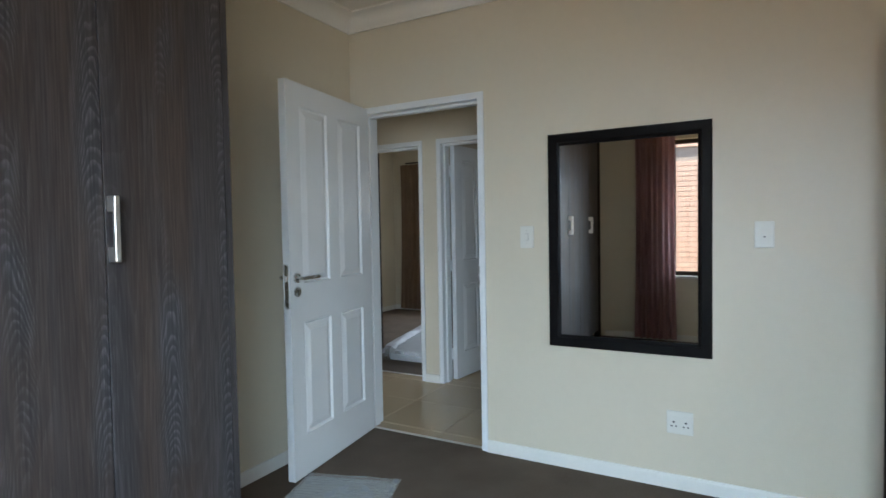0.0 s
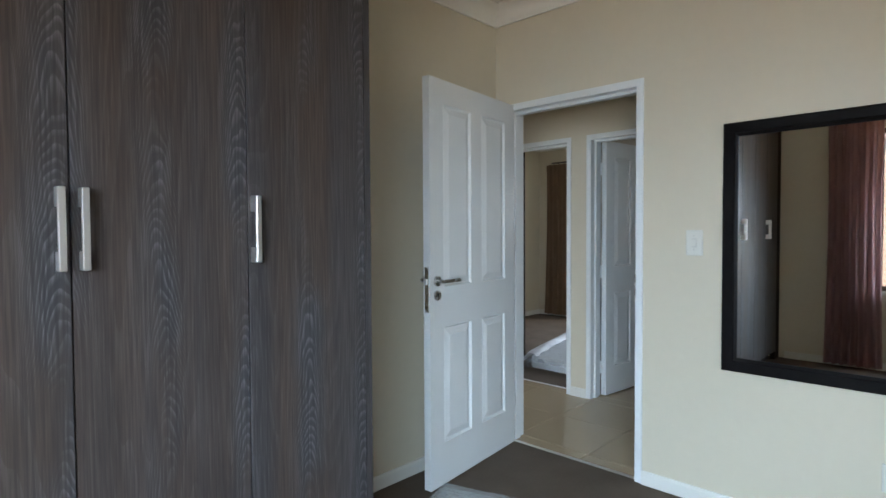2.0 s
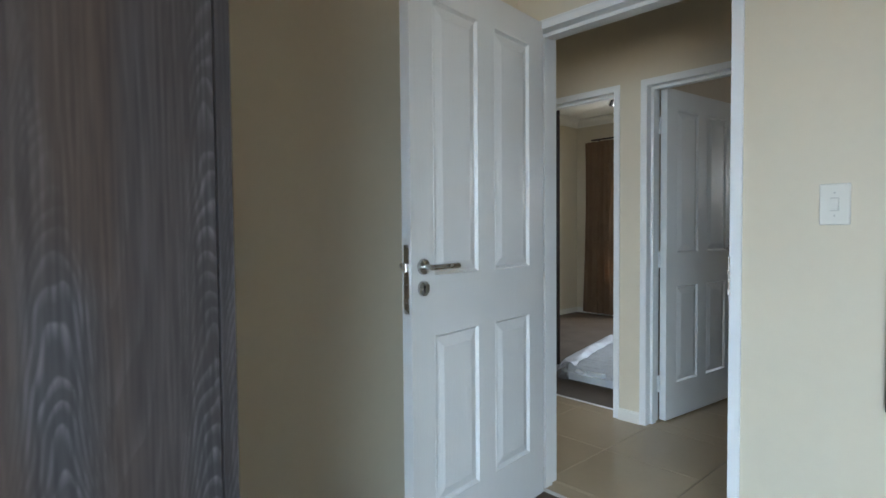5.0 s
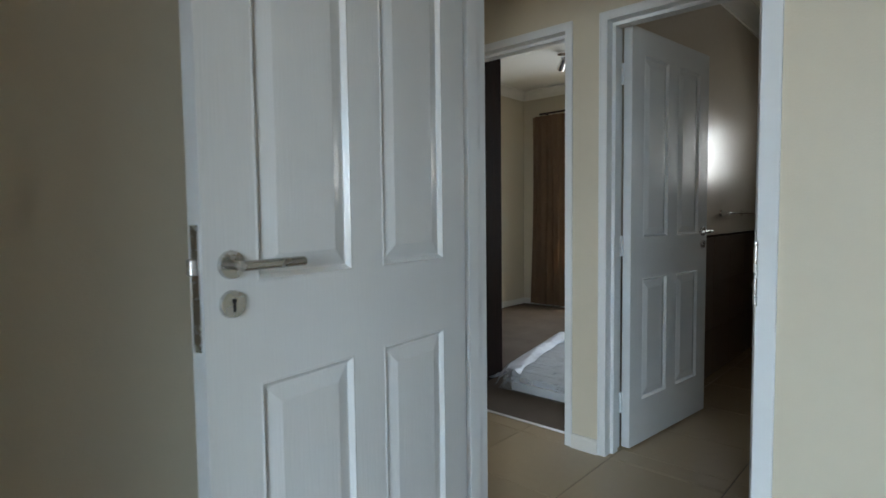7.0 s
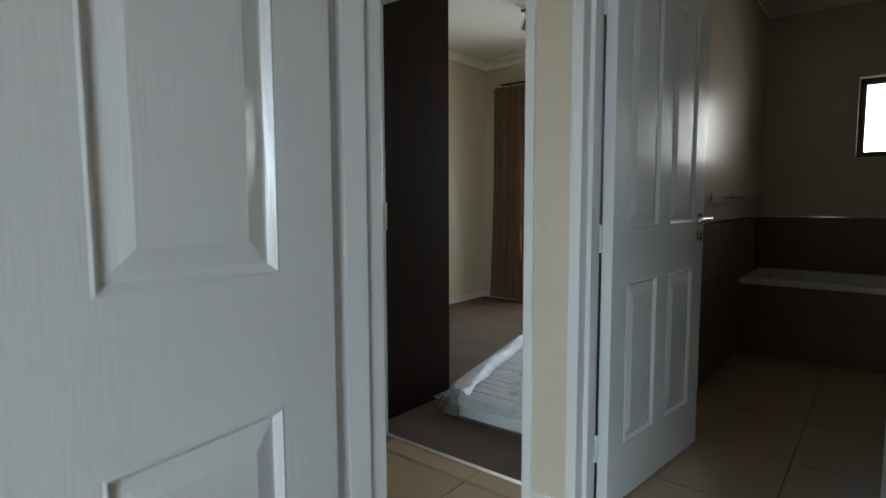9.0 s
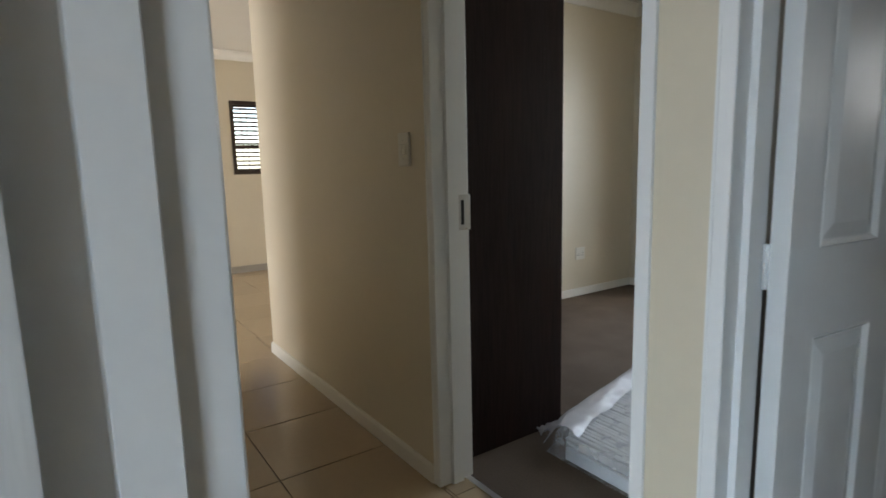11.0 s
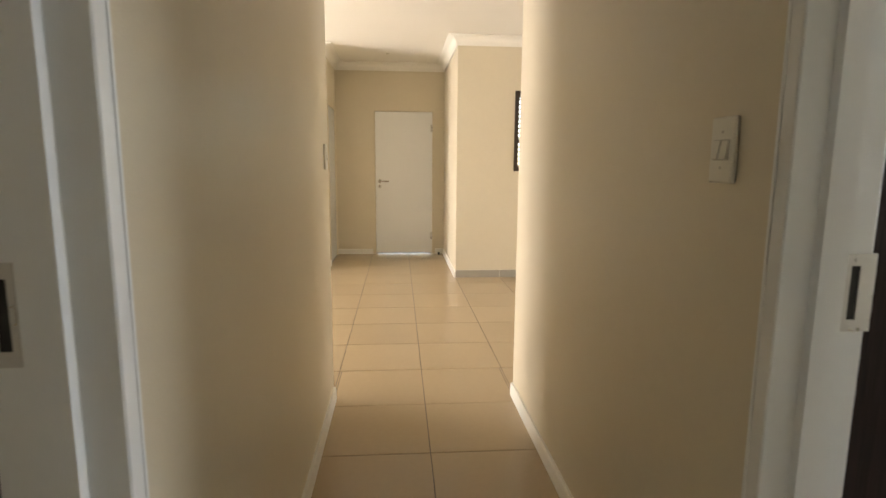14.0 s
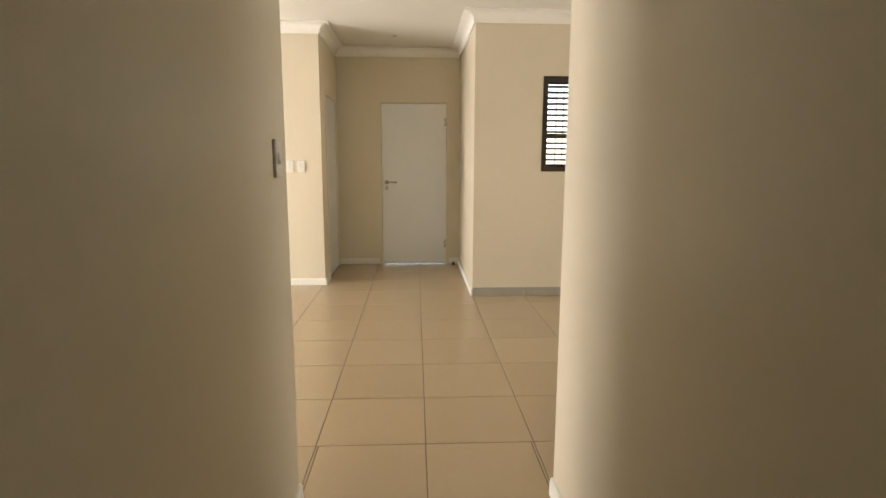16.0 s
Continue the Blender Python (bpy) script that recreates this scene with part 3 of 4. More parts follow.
w1 = thing("built_in_wardrobe", "dark grey-brown wood-grain built-in wardrobe with bar handles", "wardrobe", group="built-in wardrobes")
for ends in (((-0.118, -1.655, 0.002), (0.614, -1.672, 2.698)), ((-0.118, -3.796, 0.08), (0.614, -1.672, 0.098)), ((-0.118, -3.796, 2.68), (0.614, -1.672, 2.698)), ((-0.118, -3.796, 0.1), (-0.105, -1.672, 2.68)),
     ((0.594, -3.796, 0.002), (0.638, -3.638, 2.698)), ((0.602, -2.065, 0.1), (0.612, -2.037, 2.68)), ((0.602, -2.86, 0.1), (0.612, -2.825, 2.68)), ((0.602, -2.47, 0.1), (0.612, -2.42, 2.68))):
    part("carcass_board", boxes(ends), M_WOOD_DARK, w1)
part("plinth", boxes(((0.560, -3.63, 0.002), (0.580, -1.672, 0.08))), M_WOOD_DARK, w1)
part("end_panel", boxes(((-0.118, -1.652, 0.002), (0.640, -1.628, 2.698))), M_WOOD, w1)
wardrobe_doors(w1, 0.640, [-1.653, -2.053, -2.462, -2.862, -3.262, -3.660], "y", [-2.038, -2.440, -2.484, -3.236, -3.288])

w2 = thing("built_in_wardrobe", "dark brown built-in wardrobe standing beside the doorway", "wardrobe", group="built-in wardrobes")
part("end_panel", boxes(((-1.258, 1.285, 0.002), (-1.240, 1.900, 2.698)), bevel=0.001), M_WOOD_DARK, w2)
for ends in (((-2.956, 1.285, 0.002), (-1.259, 1.30, 2.698)), ((-2.956, 1.30, 0.08), (-1.259, 1.885, 0.098)), ((-2.956, 1.30, 2.68), (-1.259, 1.885, 2.698))):
    part("carcass_board", boxes(ends), M_WOOD_DARK, w2)
part("plinth", boxes(((-2.956, 1.82, 0.002), (-1.259, 1.84, 0.08))), M_WOOD_DARK, w2)
wardrobe_doors(w2, 1.905, [-1.260, -1.650, -2.085, -2.520, -2.955], "x", [-1.62, -1.68, -2.49, -2.55])

w3 = thing("built_in_wardrobe", "dark brown built-in wardrobe inside the unlit bedroom", "wardrobe", group="built-in wardrobes")
part("end_panel", boxes(((-1.120, -0.60, 0.002), (-1.102, -0.004, 2.698)), bevel=0.001), M_WOOD_DARK, w3)
for ends in (((-2.996, -0.02, 0.002), (-1.121, -0.004, 2.698)), ((-2.996, -0.57, 0.08), (-1.121, -0.02, 0.098)), ((-2.996, -0.57, 2.68), (-1.121, -0.02, 2.698))):
    part("carcass_board", boxes(ends), M_WOOD_DARK, w3)
for x0 in (-1.122, -1.592, -2.062, -2.532):
    d = part("wardrobe_door", boxes(((x0 - 0.462, -0.60, 0.085), (x0 - 0.002, -0.582, 2.672))), M_WOOD, w3)
    bar_handle(d, x0 - 0.44, -0.60, 1.229, 1.407, (0, -1))

cab = thing("tall_cupboard", "tall dark wooden cupboard against the bedroom wall", "cupboard")
part("body", boxes(((2.682, -0.40, 0.05), (3.62, -0.020, 2.05)), bevel=0.003), M_WOOD_DARK, cab)
part("plinth", boxes(((2.71, -0.38, 0.001), (3.60, -0.04, 0.05))), M_WOOD_DARK, cab)
for a, b in ((2.687, 3.149), (3.152, 3.615)):
    d = part("door", boxes(((a, -0.418, 0.06), (b, -0.401, 2.045)), bevel=0.001), M_WOOD, cab)
    bar_handle(d, 3.108 if b < 3.2 else 3.192, -0.418, 1.0, 1.18, (0, -1))

# ---- wall mirror ----
mir = thing("wall_mirror", "rectangular wall mirror in a wide black-brown wooden frame", "mirror")
MX0, MX1, MZ0, MZ1, MW = 1.229, 2.029, 0.670, 1.812, 0.063


def mitred(a0, a1, b0, b1):
    """One frame member from its outer edge a to its inner edge b (x, z), with a stepped inner lip."""
    bm = bmesh.new()
    steps = ((0.0, -0.002), (0.0, -0.024), (0.10, -0.028), (0.72, -0.027), (0.80, -0.018), (1.0, -0.013), (1.0, -0.002))
    rows = []
    for end in (0, 1):
        o, i = (a0, b0) if end == 0 else (a1, b1)
        rows.append([bm.verts.new((o[0] + (i[0] - o[0]) * s, y, o[1] + (i[1] - o[1]) * s)) for s, y in steps])
    for k in range(len(steps)):
        j = (k + 1) % len(steps)
        bm.faces.new((rows[0][k], rows[0][j], rows[1][j], rows[1][k]))
    bm.faces.new(rows[0])
    bm.faces.new(rows[1])
    return bm


_o = [(MX0, MZ0), (MX1, MZ0), (MX1, MZ1), (MX0, MZ1)]
_i = [(MX0 + MW, MZ0 + MW), (MX1 - MW, MZ0 + MW), (MX1 - MW, MZ1 - MW), (MX0 + MW, MZ1 - MW)]
for k in range(4):
    j = (k + 1) % 4
    part("frame_rail" if k % 2 == 0 else "frame_stile", mitred(_o[k], _o[j], _i[k], _i[j]), M_BLACKWOOD, mir)
part("mirror_glass", boxes(((MX0 + MW - 0.004, -0.010, MZ0 + MW - 0.004), (MX1 - MW + 0.004, -0.003, MZ1 - MW + 0.004))), M_MIRROR, mir, "clear mirror glass")


# ---- switches and sockets ----
def wall_plate(name, label, category, m, wide, high, kind):
    """A plastic wall plate, face at y -; kind: 'one' or 'two' rockers, 'socket' or 'dial'."""
    w = thing(name, label, category, group="switches and sockets on the walls", m=m)
    part("plate", boxes(((-wide / 2, -0.011, -high / 2), (wide / 2, 0.0, high / 2)), bevel=0.003), M_PLASTIC, w)
    if kind in ("one", "two"):
        for dx in ((0.0,) if kind == "one" else (-0.0135, 0.0135)):
            # thin greyer plate paints the shaded gap round the rocker
            bm = boxes(((dx - 0.0115, -0.0115, -0.020), (dx + 0.0115, -0.011, 0.020)))
            r = part("rocker_recess", bm, M_PLASTIC_SHADE, w)
            bm = bmesh.new()
            v = [bm.verts.new(c) for c in ((dx - 0.0105, -0.0118, -0.018), (dx + 0.0105, -0.0118, -0.018), (dx + 0.0105, -0.0118, 0.018), (dx - 0.0105, -0.0118, 0.018),
                                           (dx - 0.0105, -0.0185, -0.017), (dx + 0.0105, -0.0185, -0.017), (dx + 0.0105, -0.0130, 0.017), (dx - 0.0105, -0.0130, 0.017))]
            for f in ((0, 1, 2, 3), (4, 5, 6, 7), (0, 1, 5, 4), (1, 2, 6, 5), (2, 3, 7, 6), (3, 0, 4, 7)):
                bm.faces.new([v[i] for i in f])
            part("rocker", bm, M_PLASTIC, r)
        for z in (-0.034, 0.034):
            bm = bmesh.new()
            rod(bm, (0, -0.011, z), (0, -0.0118, z), 0.003, 10)
            part("screw_cap", bm, M_PLASTIC_SHADE, w)
    elif kind == "socket":
        for dx in (-0.028, 0.028):
            part("socket_switch", boxes(((dx - 0.012, -0.014, 0.012), (dx + 0.012, -0.011, 0.032)), bevel=0.001), M_PLASTIC, w)
            bm = bmesh.new()
            rod(bm, (dx, -0.0112, 0.002), (dx, -0.0105, 0.002), 0.0052, 14)
            rod(bm, (dx - 0.010, -0.0112, -0.018), (dx - 0.010, -0.0105, -0.018), 0.0042, 14)
            rod(bm, (dx + 0.010, -0.0112, -0.018), (dx + 0.010, -0.0105, -0.018), 0.0042, 14)
            part("pin_holes", bm, M_DARK, w)
    else:
        part("insert", boxes(((-0.014, -0.0135, -0.024), (0.014, -0.011, 0.024)), bevel=0.001), M_PLASTIC, w)
        bm = bmesh.new()
        rod(bm, (0, -0.0135, -0.010), (0, -0.015, -0.010), 0.004, 12)
        part("jack", bm, M_DARK, w)
    return w


wall_plate("light_switch", "white plastic light switch beside the bedroom door", "light switch", pose(1.098, 0, 1.262), 0.078, 0.124, "one")
wall_plate("wall_outlet", "white plastic aerial outlet beside the mirror", "wall outlet", pose(2.243, 0, 1.264), 0.080, 0.122, "jack")
wall_plate("power_socket", "white double power socket low on the wall", "power socket", pose(1.884, 0, 0.335), 0.122, 0.114, "socket")
wall_plate("light_switch", "white two-rocker light switch in the passage", "light switch", pose(-1.330, 1.135, 1.300), 0.078, 0.126, "two")
wall_plate("light_switch", "white light switch near the passage's open end", "light switch", pose(-3.04, 0.148, 1.302, 0, 0, 180), 0.072, 0.122, "one")
wall_plate("light_switch", "white light switch on the lounge wall", "light switch", pose(-6.94, -0.678, 1.235, 0, 0, 90), 0.078, 0.122, "one")
wall_plate("light_switch", "white light switch on the lounge wall", "light switch", pose(-6.94, -0.565, 1.235, 0, 0, 90), 0.078, 0.122, "one")
wall_plate("power_socket", "white power socket low on the bedroom wall", "power socket", pose(-2.96, 3.98, 0.40, 0, 0, 90), 0.122, 0.114, "socket")


# ---- windows, curtains ----
def window_unit(name, m, wide, high, mullions, transoms, label):
    """A bronze aluminium window; its face in the plane y 0, from 0..wide and 0..high."""
    w = thing(name, label, "window", m=m, kind="structure")
    part("window_frame", boxes(((0, -0.03, 0), (wide, 0.03, 0.045)), ((0, -0.03, high - 0.045), (wide, 0.03, high)), ((0, -0.03, 0.045), (0.045, 0.03, high - 0.045)), ((wide - 0.045, -0.03, 0.045), (wide, 0.03, high - 0.045))), M_BRONZE, w)
    for x in mullions:
        part("mullion", boxes(((x - 0.022, -0.028, 0.045), (x + 0.022, 0.028, high - 0.045))), M_BRONZE, w)
    for z in transoms:
        part("transom", boxes(((0.045, -0.026, z - 0.022), (wide - 0.045, 0.026, z + 0.022))), M_BRONZE, w)
    pane = part("pane", boxes(((0.04, -0.003, 0.04), (wide - 0.04, 0.003, high - 0.04))), M_GLASS, w)
    pane.visible_shadow = False
    return w


window_unit("window_1", pose(1.42, -3.93, 0.74), 1.98, 1.54, [0.99], [], "wide bronze aluminium bedroom window")
window_unit("window_2", pose(-6.52, 1.781, 1.203, 0, 0, 90), 1.104, 0.862, [0.56], [0.33], "small bronze aluminium window with a slat blind")
window_unit("window_3", pose(-2.25, 4.85, 0.85), 1.70, 1.35, [0.78], [], "bronze aluminium window of the second bedroom")
window_unit("window_4", pose(0.50, 4.85, 1.45), 0.60, 0.60, [], [], "small bathroom window")
window_unit("window_5", pose(-6.5, -4.6, 0.02), 2.8, 2.13, [1.4], [], "wide glazed lounge door")
# Unseen window, added only so that the third bedroom gets light
window_unit("added_window_7", pose(-2.4, -3.93, 0.9), 1.4, 1.3, [0.7], [], "unseen bronze window added to light the third bedroom")
window_unit("window_6", pose(-5.4, 5.1, 0.85), 1.8, 1.3, [0.9], [], "lounge side window")
setting("window_sill", boxes(((1.40, -3.83, 0.715), (3.42, -3.76, 0.74)), bevel=0.003), M_SKIRT, "painted window sill", "window sill")

bl = thing("venetian_blind", "dark horizontal slat blind hanging in the small window", "blind")
part("head_rail", boxes(((-6.465, 1.813, 2.000), (-6.435, 2.855, 2.030))), M_BRONZE, bl)
_me = mesh_of("slat", boxes(((-0.025, 0, -0.0015), (0.025, 1.02, 0.0015))), M_BLIND)
for k in range(15):
    s = new("slat", _me)
    s.parent = bl
    s.matrix_basis = pose(-6.45, 1.832, 1.258 + k * 0.0515, 0, -20, 0)
for y in (1.92, 1.985, 2.655):
    bm = bmesh.new()
    rod(bm, (-6.45, y, 1.24), (-6.45, y, 2.005), 0.004, 6)
    part("cord", bm, M_BLIND, bl)
part("reveal_frame", boxes(((-6.43, 1.779, 1.200), (-6.392, 1.824, 2.067)), ((-6.43, 1.824, 2.021), (-6.392, 2.887, 2.067)), ((-6.43, 1.824, 1.200), (-6.392, 2.887, 1.243)), ((-6.43, 1.824, 1.510), (-6.392, 2.887, 1.545))), M_BRONZE, bl)


def curtain(name, label, along, u0, u1, at, z0, z1, folds, mat, depth=0.035, seed=1):
    """A pleated hanging curtain with thickness."""
    rnd = random.Random(seed)
    cols, rows_n = folds * 10, 12
    ph = [rnd.uniform(-0.5, 0.5) for _ in range(folds + 2)]
    am = [rnd.uniform(0.7, 1.15) for _ in range(folds + 2)]
    bm = bmesh.new()
    grid = []
    for r in range(rows_n + 1):
        f = r / rows_n
        row = []
        for c in range(cols + 1):
            g = c / cols
            k = int(g * folds)
            wave = math.sin(g * folds * 2 * math.pi + ph[k] * 0.5) * depth * am[k] * (0.55 + 0.45 * (1 - f))
            wave += 0.012 * math.sin(g * 17 + f * 3 + seed)
            u = u0 + (u1 - u0) * (0.5 + (g - 0.5) * (1.0 - 0.10 * math.sin(f * 2.4)))
            p = (u, at + wave, z0 + (z1 - z0) * f) if along == "x" else (at + wave, u, z0 + (z1 - z0) * f)
            row.append(bm.verts.new(p))
        grid.append(row)
    for r in range(rows_n):
        for c in range(cols):
            bm.faces.new((grid[r][c], grid[r][c + 1], grid[r + 1][c + 1], grid[r + 1][c]))
    t = thing(name, label, "curtain")
    ob = part("cloth", bm, mat, t, smooth=True)
    return t


_c1 = curtain("curtain", "dusty rose floor-length curtain drawn to the window's side", "x", 1.04, 1.50, -3.70, 0.03, 2.36, 7, M_CURTAIN, seed=3)
bm = bmesh.new()
rod(bm, (0.95, -3.72, 2.385), (3.6, -3.72, 2.385), 0.011, 14)
rod(bm, (0.92, -3.72, 2.385), (0.95, -3.72, 2.385), 0.02, 14)
for x in (1.0, 3.5):
    rod(bm, (x, -3.72, 2.385), (x, -3.80, 2.385), 0.008, 10)
setting("curtain_rail", bm, M_BRONZE, "dark curtain rail above the bedroom window", "curtain rail")
curtain("curtain", "brown floor-length curtain beside the second bedroom's window", "x", -2.79, -2.15, 4.63, 0.03, 2.36, 7, M_CURTAIN_TAN, seed=5)
bm = bmesh.new()
rod(bm, (-2.66, 4.63, 2.385), (-0.4, 4.63, 2.385), 0.011, 14)
for x in (-2.6, -0.45):
    rod(bm, (x, 4.63, 2.385), (x, 4.73, 2.385), 0.008, 10)
setting("curtain_rail", bm, M_BRONZE, "dark curtain rail of the second bedroom", "curtain rail")


# ---- packs of slats wrapped in plastic ----
def slat_pack(label, m, slats, pitch, length, high, seed, film_side, mat):
    """A flat pack of slats side by side, wrapped in clear film. Slats run along x from 0, stacked along y."""
    rnd = random.Random(seed)
    t = thing("slat_pack", label, "packaged slats", m=m)
    for k in range(slats):
        x0 = -0.25 * k * pitch * film_side + rnd.uniform(-0.006, 0.006) + 0.07 * max(0.0, 1 - k * pitch / 0.2) ** 2
        top = high * (0.93 + 0.07 * rnd.random()) * (1 - 0.25 * max(0, 1 - k * pitch / 0.1))
        bm = bmesh.new()
        box(bm, (x0, k * pitch + 0.002, 0.006), (x0 + length, (k + 1) * pitch - 0.003, top), 0.0035)
        part("slat", bm, mat, t)
    # film: a wrinkled sheet over the near edge, the top and the left end
    def sheet(fx, nu, nv):
        b = bmesh.new()
        g = [[b.verts.new(fx(i / nu, j / nv)) for i in range(nu + 1)] for j in range(nv + 1)]
        for j in range(nv):
            for i in range(nu):
                b.faces.new((g[j][i], g[j][i + 1], g[j + 1][i + 1], g[j + 1][i]))
        return b

    deep = slats * pitch

    def wrap(u, v):
        y = -0.012 + (deep + 0.03) * v
        x = -0.03 - 0.25 * pitch * film_side * (v * slats) + (length + 0.05) * u
        z = high + 0.006 + 0.0015 * math.sin(u * 60 + 5 * v) * math.sin(v * 47 + 2 * u) + 0.004 * noise.noise((x * 9, y * 9, seed))
        if v < 0.02:
            z = 0.004
        if u < 0.02:
            z *= 0.15
        return (x, y, max(0.004, z))

    part("film", sheet(wrap, 60, 60), M_FILM, t, "wrinkled clear plastic film", True)
    return t


pk = slat_pack("flat pack of white slats wrapped in clear plastic film", pose(-1.055, 1.655, 0.001, 0, 0, 0), 50, 0.0256, 0.80, 0.085, 4, 1, M_SLAT)


M_FILM_MILKY = film("milky_crumpled_film", (0.80, 0.80, 0.84), 0.3, 0.45, 5.0, 0.2, 0.3)


def draped(name, label, parent, nu, nv, place):
    """A sheet of film draped over a line; place(u, v) gives its points."""
    b = bmesh.new()
    g = [[b.verts.new(place(i / nu, j / nv)) for i in range(nu + 1)] for j in range(nv + 1)]
    for j in range(nv):
        for i in range(nu):
            b.faces.new((g[j][i], g[j][i + 1], g[j + 1][i + 1], g[j + 1][i]))
    return part(name, b, M_FILM_MILKY, parent, label, True)


def edge_fold(u, v):
    """Folds along the pack's slanting left edge: from its top, over the edge, to the carpet."""
    y = 0.03 + 1.24 * v
    x = 0.085 + 0.05 * max(0, 1 - y / 0.2) ** 2 - 0.20 * u - 0.30 * (y / 1.28)
    bulge = math.sin(min(1, u * 1.15) * math.pi) ** 0.7 if 0 < u * 1.15 < 1 else 0.0
    n1 = noise.noise((x * 14, y * 4, 2.0))
    n2 = noise.noise((x * 34, y * 14, 7.0))
    z = (0.108 * (1 - max(0, (u - 0.45) / 0.55) ** 1.6)) + 0.034 * bulge * (0.8 + 0.4 * n1) + 0.005 * n2
    return (x + 0.02 * n1, y + 0.015 * n2, max(0.004, z))


draped("film_edge", "milky folds of plastic along the pack's edge", pk, 26, 80, edge_fold)


def tail_fold(u, v):
    """A loose tail that trails on to the carpet by the cupboard."""
    x = -0.03 - 0.20 * v
    y = 0.06 + 0.10 * v + (u - 0.5) * 0.20 * (1 - 0.6 * v)
    n1 = noise.noise((x * 30, y * 30, 4.0))
    z = 0.085 * (1 - v) ** 1.4 + 0.022 * abs(math.sin(u * 9.5 + 2 * v)) * (1 - 0.5 * v) + 0.012 * n1
    return (x, y, max(0.004, z))


draped("film_tail", "loose crumpled tail of plastic film", pk, 20, 20, tail_fold)
slat_pack("thin flat pack of slats in clear plastic lying on the carpet", pose(0.355, -1.40, 0.001, 0, 0, 18), 26, 0.026, 0.48, 0.022, 9, 0, M_STRIP)

# ---- ceiling spotlight of the second bedroom ----
sp = thing("ceiling_spotlight", "small chrome swivel spotlight on the bedroom ceiling", "ceiling light")
bm = bmesh.new()
rod(bm, (-1.66, 3.46, 2.70), (-1.66, 3.46, 2.672), 0.05, 24)
part("base", bm, M_CHROME, sp, smooth=True)
bm = bmesh.new()
rod(bm, (-1.66, 3.46, 2.674), (-1.66, 3.46, 2.60), 0.007, 10)
part("stem", bm, M_CHROME, sp, smooth=True)
bm = bmesh.new()
rod(bm, (-1.63, 3.44, 2.625), (-1.70, 3.49, 2.545), 0.030, 20, 0.038)
part("lamp_head", bm, M_CHROME, sp, smooth=True)

bm = bmesh.new()
rod(bm, (-7.42, 0.38, LOUNGE_HIGH), (-7.42, 0.38, LOUNGE_HIGH - 0.010), 0.022, 18)
tagged(new("ceiling_fitting", mesh_of("ceiling_fitting", bm, M_CHROME, True)), "small round metal fitting in the entrance ceiling", "ceiling fitting")
bm = bmesh.new()
rod(bm, (-8.02, 1.07, 0.0), (-8.02, 1.07, 0.035), 0.014, 16)
tagged(new("door_stop", mesh_of("door_stop", bm, M_DARK, True)), "small dark rubber door stop on the tiles", "door stop")

# ---- bathroom ----
rl = thing("towel_rail", "chrome towel rail on two round brackets", "towel rail")
bm = bmesh.new()
rod(bm, (-0.05, 2.99, 1.148), (-0.05, 4.05, 1.148), 0.008, 14)
part("bar", bm, M_CHROME, rl, smooth=True)
for y in (3.02, 3.58):
    bm = bmesh.new()
    rod(bm, (-0.120, y, 1.148), (-0.112, y, 1.148), 0.026, 20)
    rod(bm, (-0.112, y, 1.148), (-0.048, y, 1.148), 0.010, 14)
    part("bracket", bm, M_CHROME, rl, smooth=True)
bt = thing("built_in_bath", "built-in bath with a tiled front and pale rim", "bath")
part("apron", boxes(((-0.108, 3.92, 0.002), (1.745, 3.96, 0.52))), M_BATH_TILE, bt)
part("rim", boxes(((-0.108, 3.90, 0.52), (1.745, 4.02, 0.560)), ((-0.108, 4.60, 0.52), (1.745, 4.712, 0.560)), ((-0.108, 4.02, 0.52), (0.0, 4.60, 0.560)), ((1.65, 4.02, 0.52), (1.745, 4.60, 0.560)), bevel=0.006), M_BATH, bt)
part("basin", boxes(((0.0, 4.02, 0.12), (1.65, 4.60, 0.14)), ((0.0, 4.005, 0.14), (1.65, 4.02, 0.53)), ((0.0, 4.60, 0.14), (1.65, 4.615, 0.53)), ((-0.015, 4.02, 0.14), (0, 4.60, 0.53)), ((1.65, 4.02, 0.14), (1.665, 4.60, 0.53))), M_BATH, bt)

# ---- outside ----
gr = setting("ground", boxes(((-400, -400, -0.35), (400, 400, -0.25))), M_GROUND, "bare earth and paving outside", "ground")
bw = thing("garden_wall", "sunlit face-brick garden wall outside the window", "wall", kind="structure")
part("mortar_core", boxes(((-12, -7.12, -0.25), (7, -7.02, 2.6))), M_MORTAR, bw)
part("coping", boxes(((-12, -7.16, 2.6), (7, -6.98, 2.66))), M_BRICK, bw)
_me = mesh_of("brick", boxes(((0, 0, 0), (0.222, 0.03, 0.073)), bevel=0.003), M_BRICK)
for r in range(23):
    for c in range(13):
        b_ = new("brick", _me)
        b_.parent = bw
        b_.matrix_basis = pose(0.2 + c * 0.232 + (0.116 if r % 2 else 0), -7.035, 0.45 + r * 0.0835)

for nm, x0, x1, y in (("threshold_strip", -0.019, 0.802, 0.030), ("threshold_strip", -1.140, -0.291, 1.260), ("threshold_strip", -0.996, -0.201, 0.030)):
    bm = bmesh.new()
    box(bm, (x0, y - 0.013, 0.0005), (x1, y + 0.013, 0.004), 0.0015)
    setting(nm, bm, M_NICKEL, "thin metal strip between carpet and tiles", "threshold")

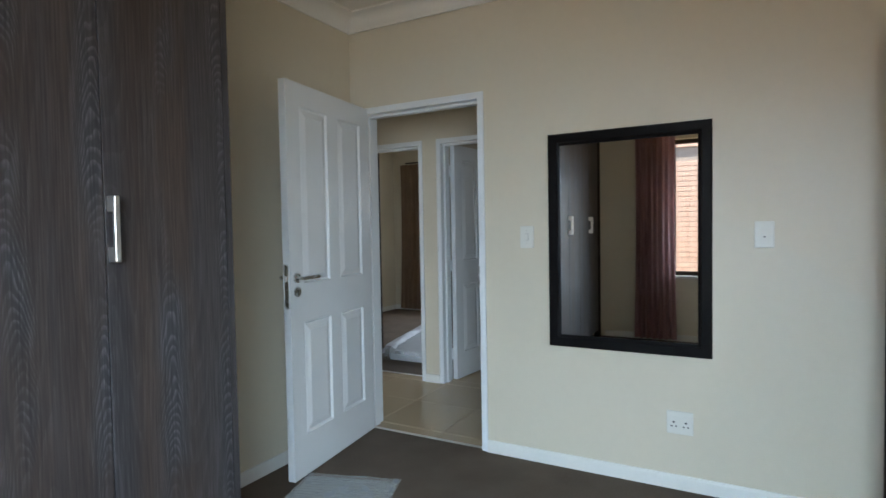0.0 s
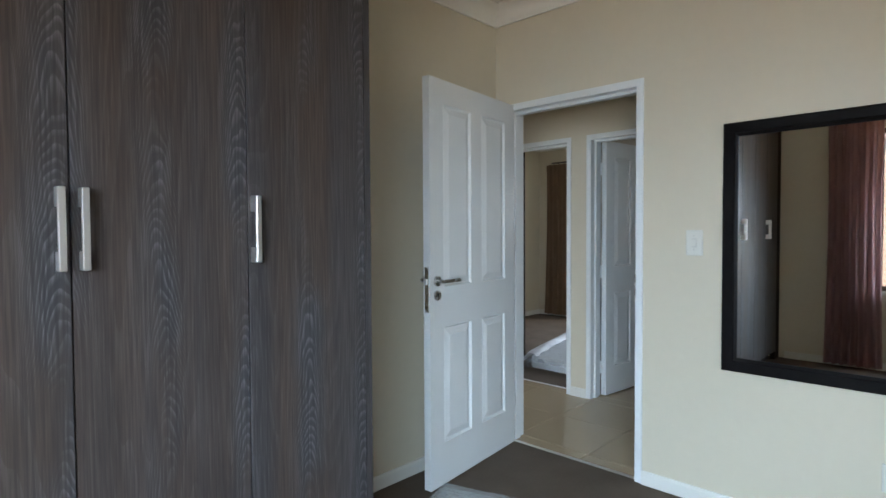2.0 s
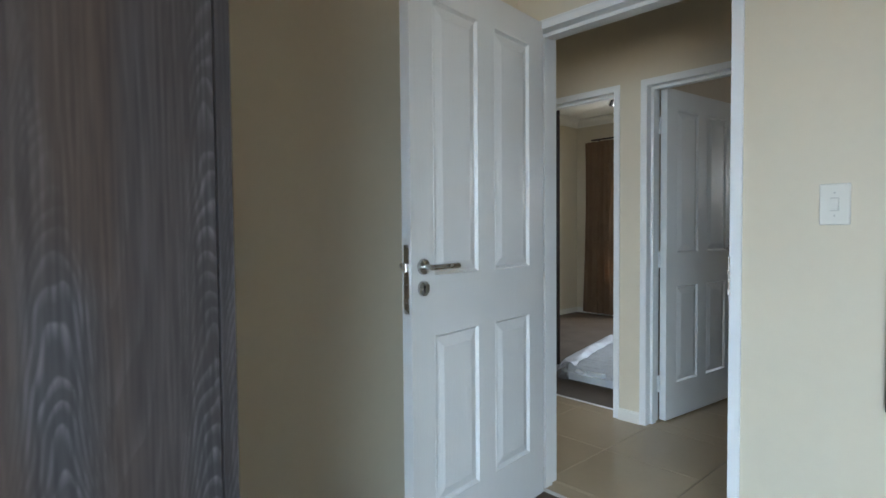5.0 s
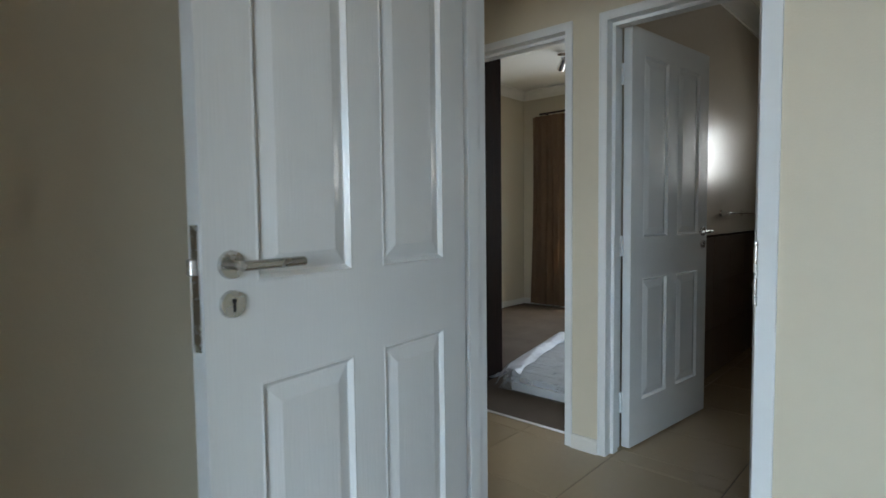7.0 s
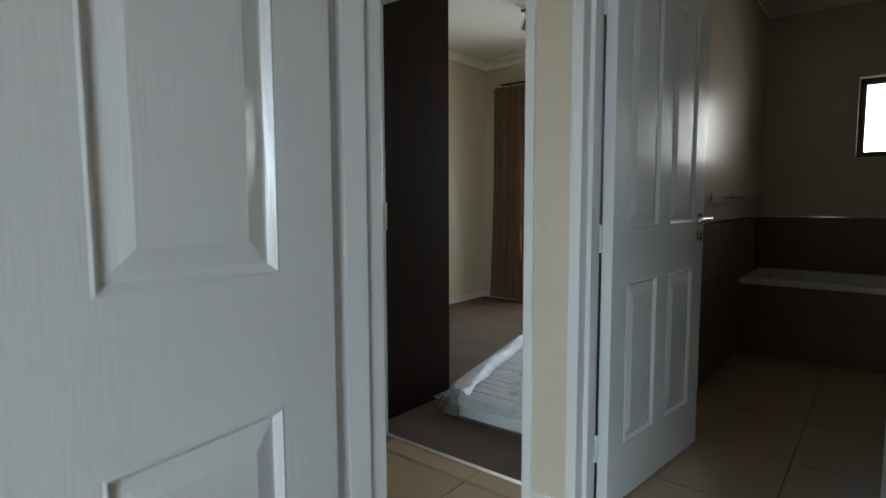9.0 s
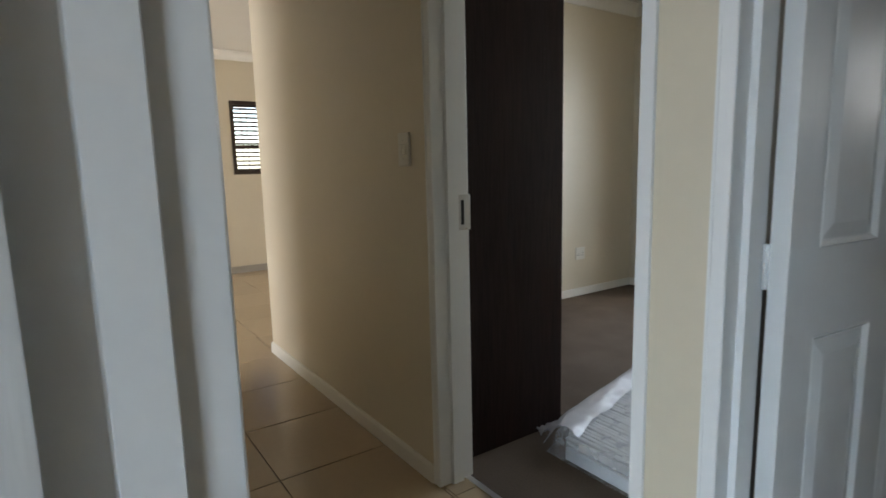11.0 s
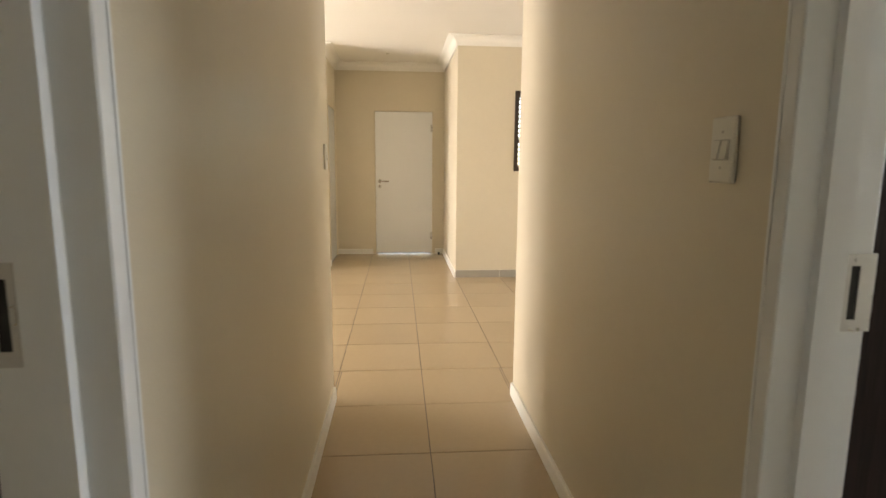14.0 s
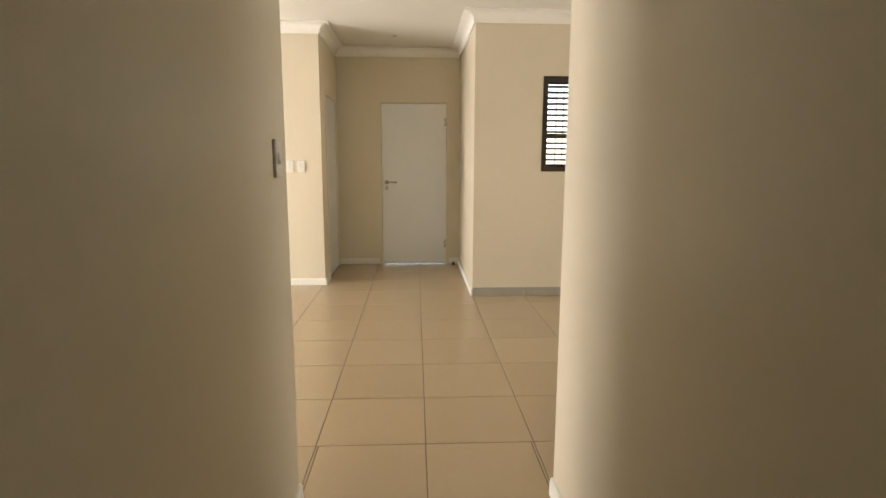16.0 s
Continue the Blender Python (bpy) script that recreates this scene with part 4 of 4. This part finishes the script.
# ---- tiled floors and skirtings, last ----
fl = setting("floor_tiled", boxes(((-8.33, -4.5, -0.1), (-3.18, 5.0, -0.004)), ((-3.18, 0.03, -0.1), (1.2, 1.26, -0.004)), ((-0.26, 1.26, -0.1), (1.75, 4.73, -0.004))), M_GROUT, "beige ceramic floor tiles with thin dark joints", "floor")
P, J = 0.505, 0.0042


def slab_mesh(w, d):
    bm = bmesh.new()
    box(bm, (J / 2, J / 2, -0.012), (w - J / 2, d - J / 2, 0.0), 0.0012)
    return mesh_of("tile", bm, M_TILE)


_cache = {}


def lay(x0, x1, y0, y1, skip=None):
    """Tiles on one grid, cut at the edges of the area."""
    i0, i1 = math.floor((x0 + 3.59) / P), math.ceil((x1 + 3.59) / P)
    j0, j1 = math.floor((y0 - 0.641) / P), math.ceil((y1 - 0.641) / P)
    for i in range(i0, i1):
        for j in range(j0, j1):
            a, b = max(x0, -3.59 + i * P), min(x1, -3.59 + (i + 1) * P)
            c, d = max(y0, 0.641 + j * P), min(y1, 0.641 + (j + 1) * P)
            if b - a < 0.012 or d - c < 0.012:
                continue
            key = (round(b - a, 3), round(d - c, 3))
            if key not in _cache:
                _cache[key] = slab_mesh(*key)
            t = new("tile", _cache[key])
            t.parent = fl
            t.matrix_basis = pose(a, c, 0)


lay(-3.59, 1.05, 0.149, 1.133)
lay(-3.59, -3.18, -2.3, 0.149)
lay(-3.59, -3.18, 1.133, 3.6)
lay(-0.055, 0.838, 0.03, 0.149)
lay(-1.032, -0.132, 0.03, 0.149)
lay(-1.176, -0.255, 1.133, 1.26)
lay(-0.110, 0.795, 1.133, 1.26)
lay(-0.12, 1.75, 1.26, 3.92)
lay(-8.127, -7.125, -0.355, 1.146)
lay(-7.125, -3.59, -2.3, 1.146)
lay(-6.40, -3.59, 1.146, 3.6)
lay(-8.127, -6.40, 1.146, 1.145)

sk = thing("tile_skirting", "grey-beige tile skirting along the lounge wall", "skirting", kind="structure")
for k in range(8):
    part("tile", boxes(((-6.40, 1.145 + k * P, 0.001), (-6.390, 1.145 + k * P + P - 0.006, 0.085)), bevel=0.001), M_GREY_TILE, sk)

bwt = thing("bathroom_wall_tiles", "brown tiled dado along the bathroom wall", "wall tiles", kind="structure")
part("grout", boxes(((-0.13, 1.285, 0.001), (-0.124, 4.728, 0.985)), ((-0.124, 4.722, 0.001), (1.748, 4.729, 0.985))), M_GROUT, bwt)
part("tile_trim", boxes(((-0.13, 1.285, 0.985), (-0.114, 4.72, 0.998)), ((-0.124, 4.714, 0.985), (1.748, 4.729, 0.998))), M_CHROME, bwt)
_ta = mesh_of("tile", boxes(((0, 0, 0), (0.007, 0.396, 0.322)), bevel=0.001), M_BATH_TILE)
_tb = mesh_of("tile", boxes(((0, -0.007, 0), (0.396, 0, 0.322)), bevel=0.001), M_BATH_TILE)
for r in range(3):
    for c in range(8):
        t = new("tile", _ta)
        t.parent = bwt
        t.matrix_basis = pose(-0.124, 1.30 + c * 0.4, 0.003 + r * 0.327)
    for c in range(4):
        t = new("tile", _tb)
        t.parent = bwt
        t.matrix_basis = pose(-0.11 + c * 0.4, 4.722, 0.003 + r * 0.327)
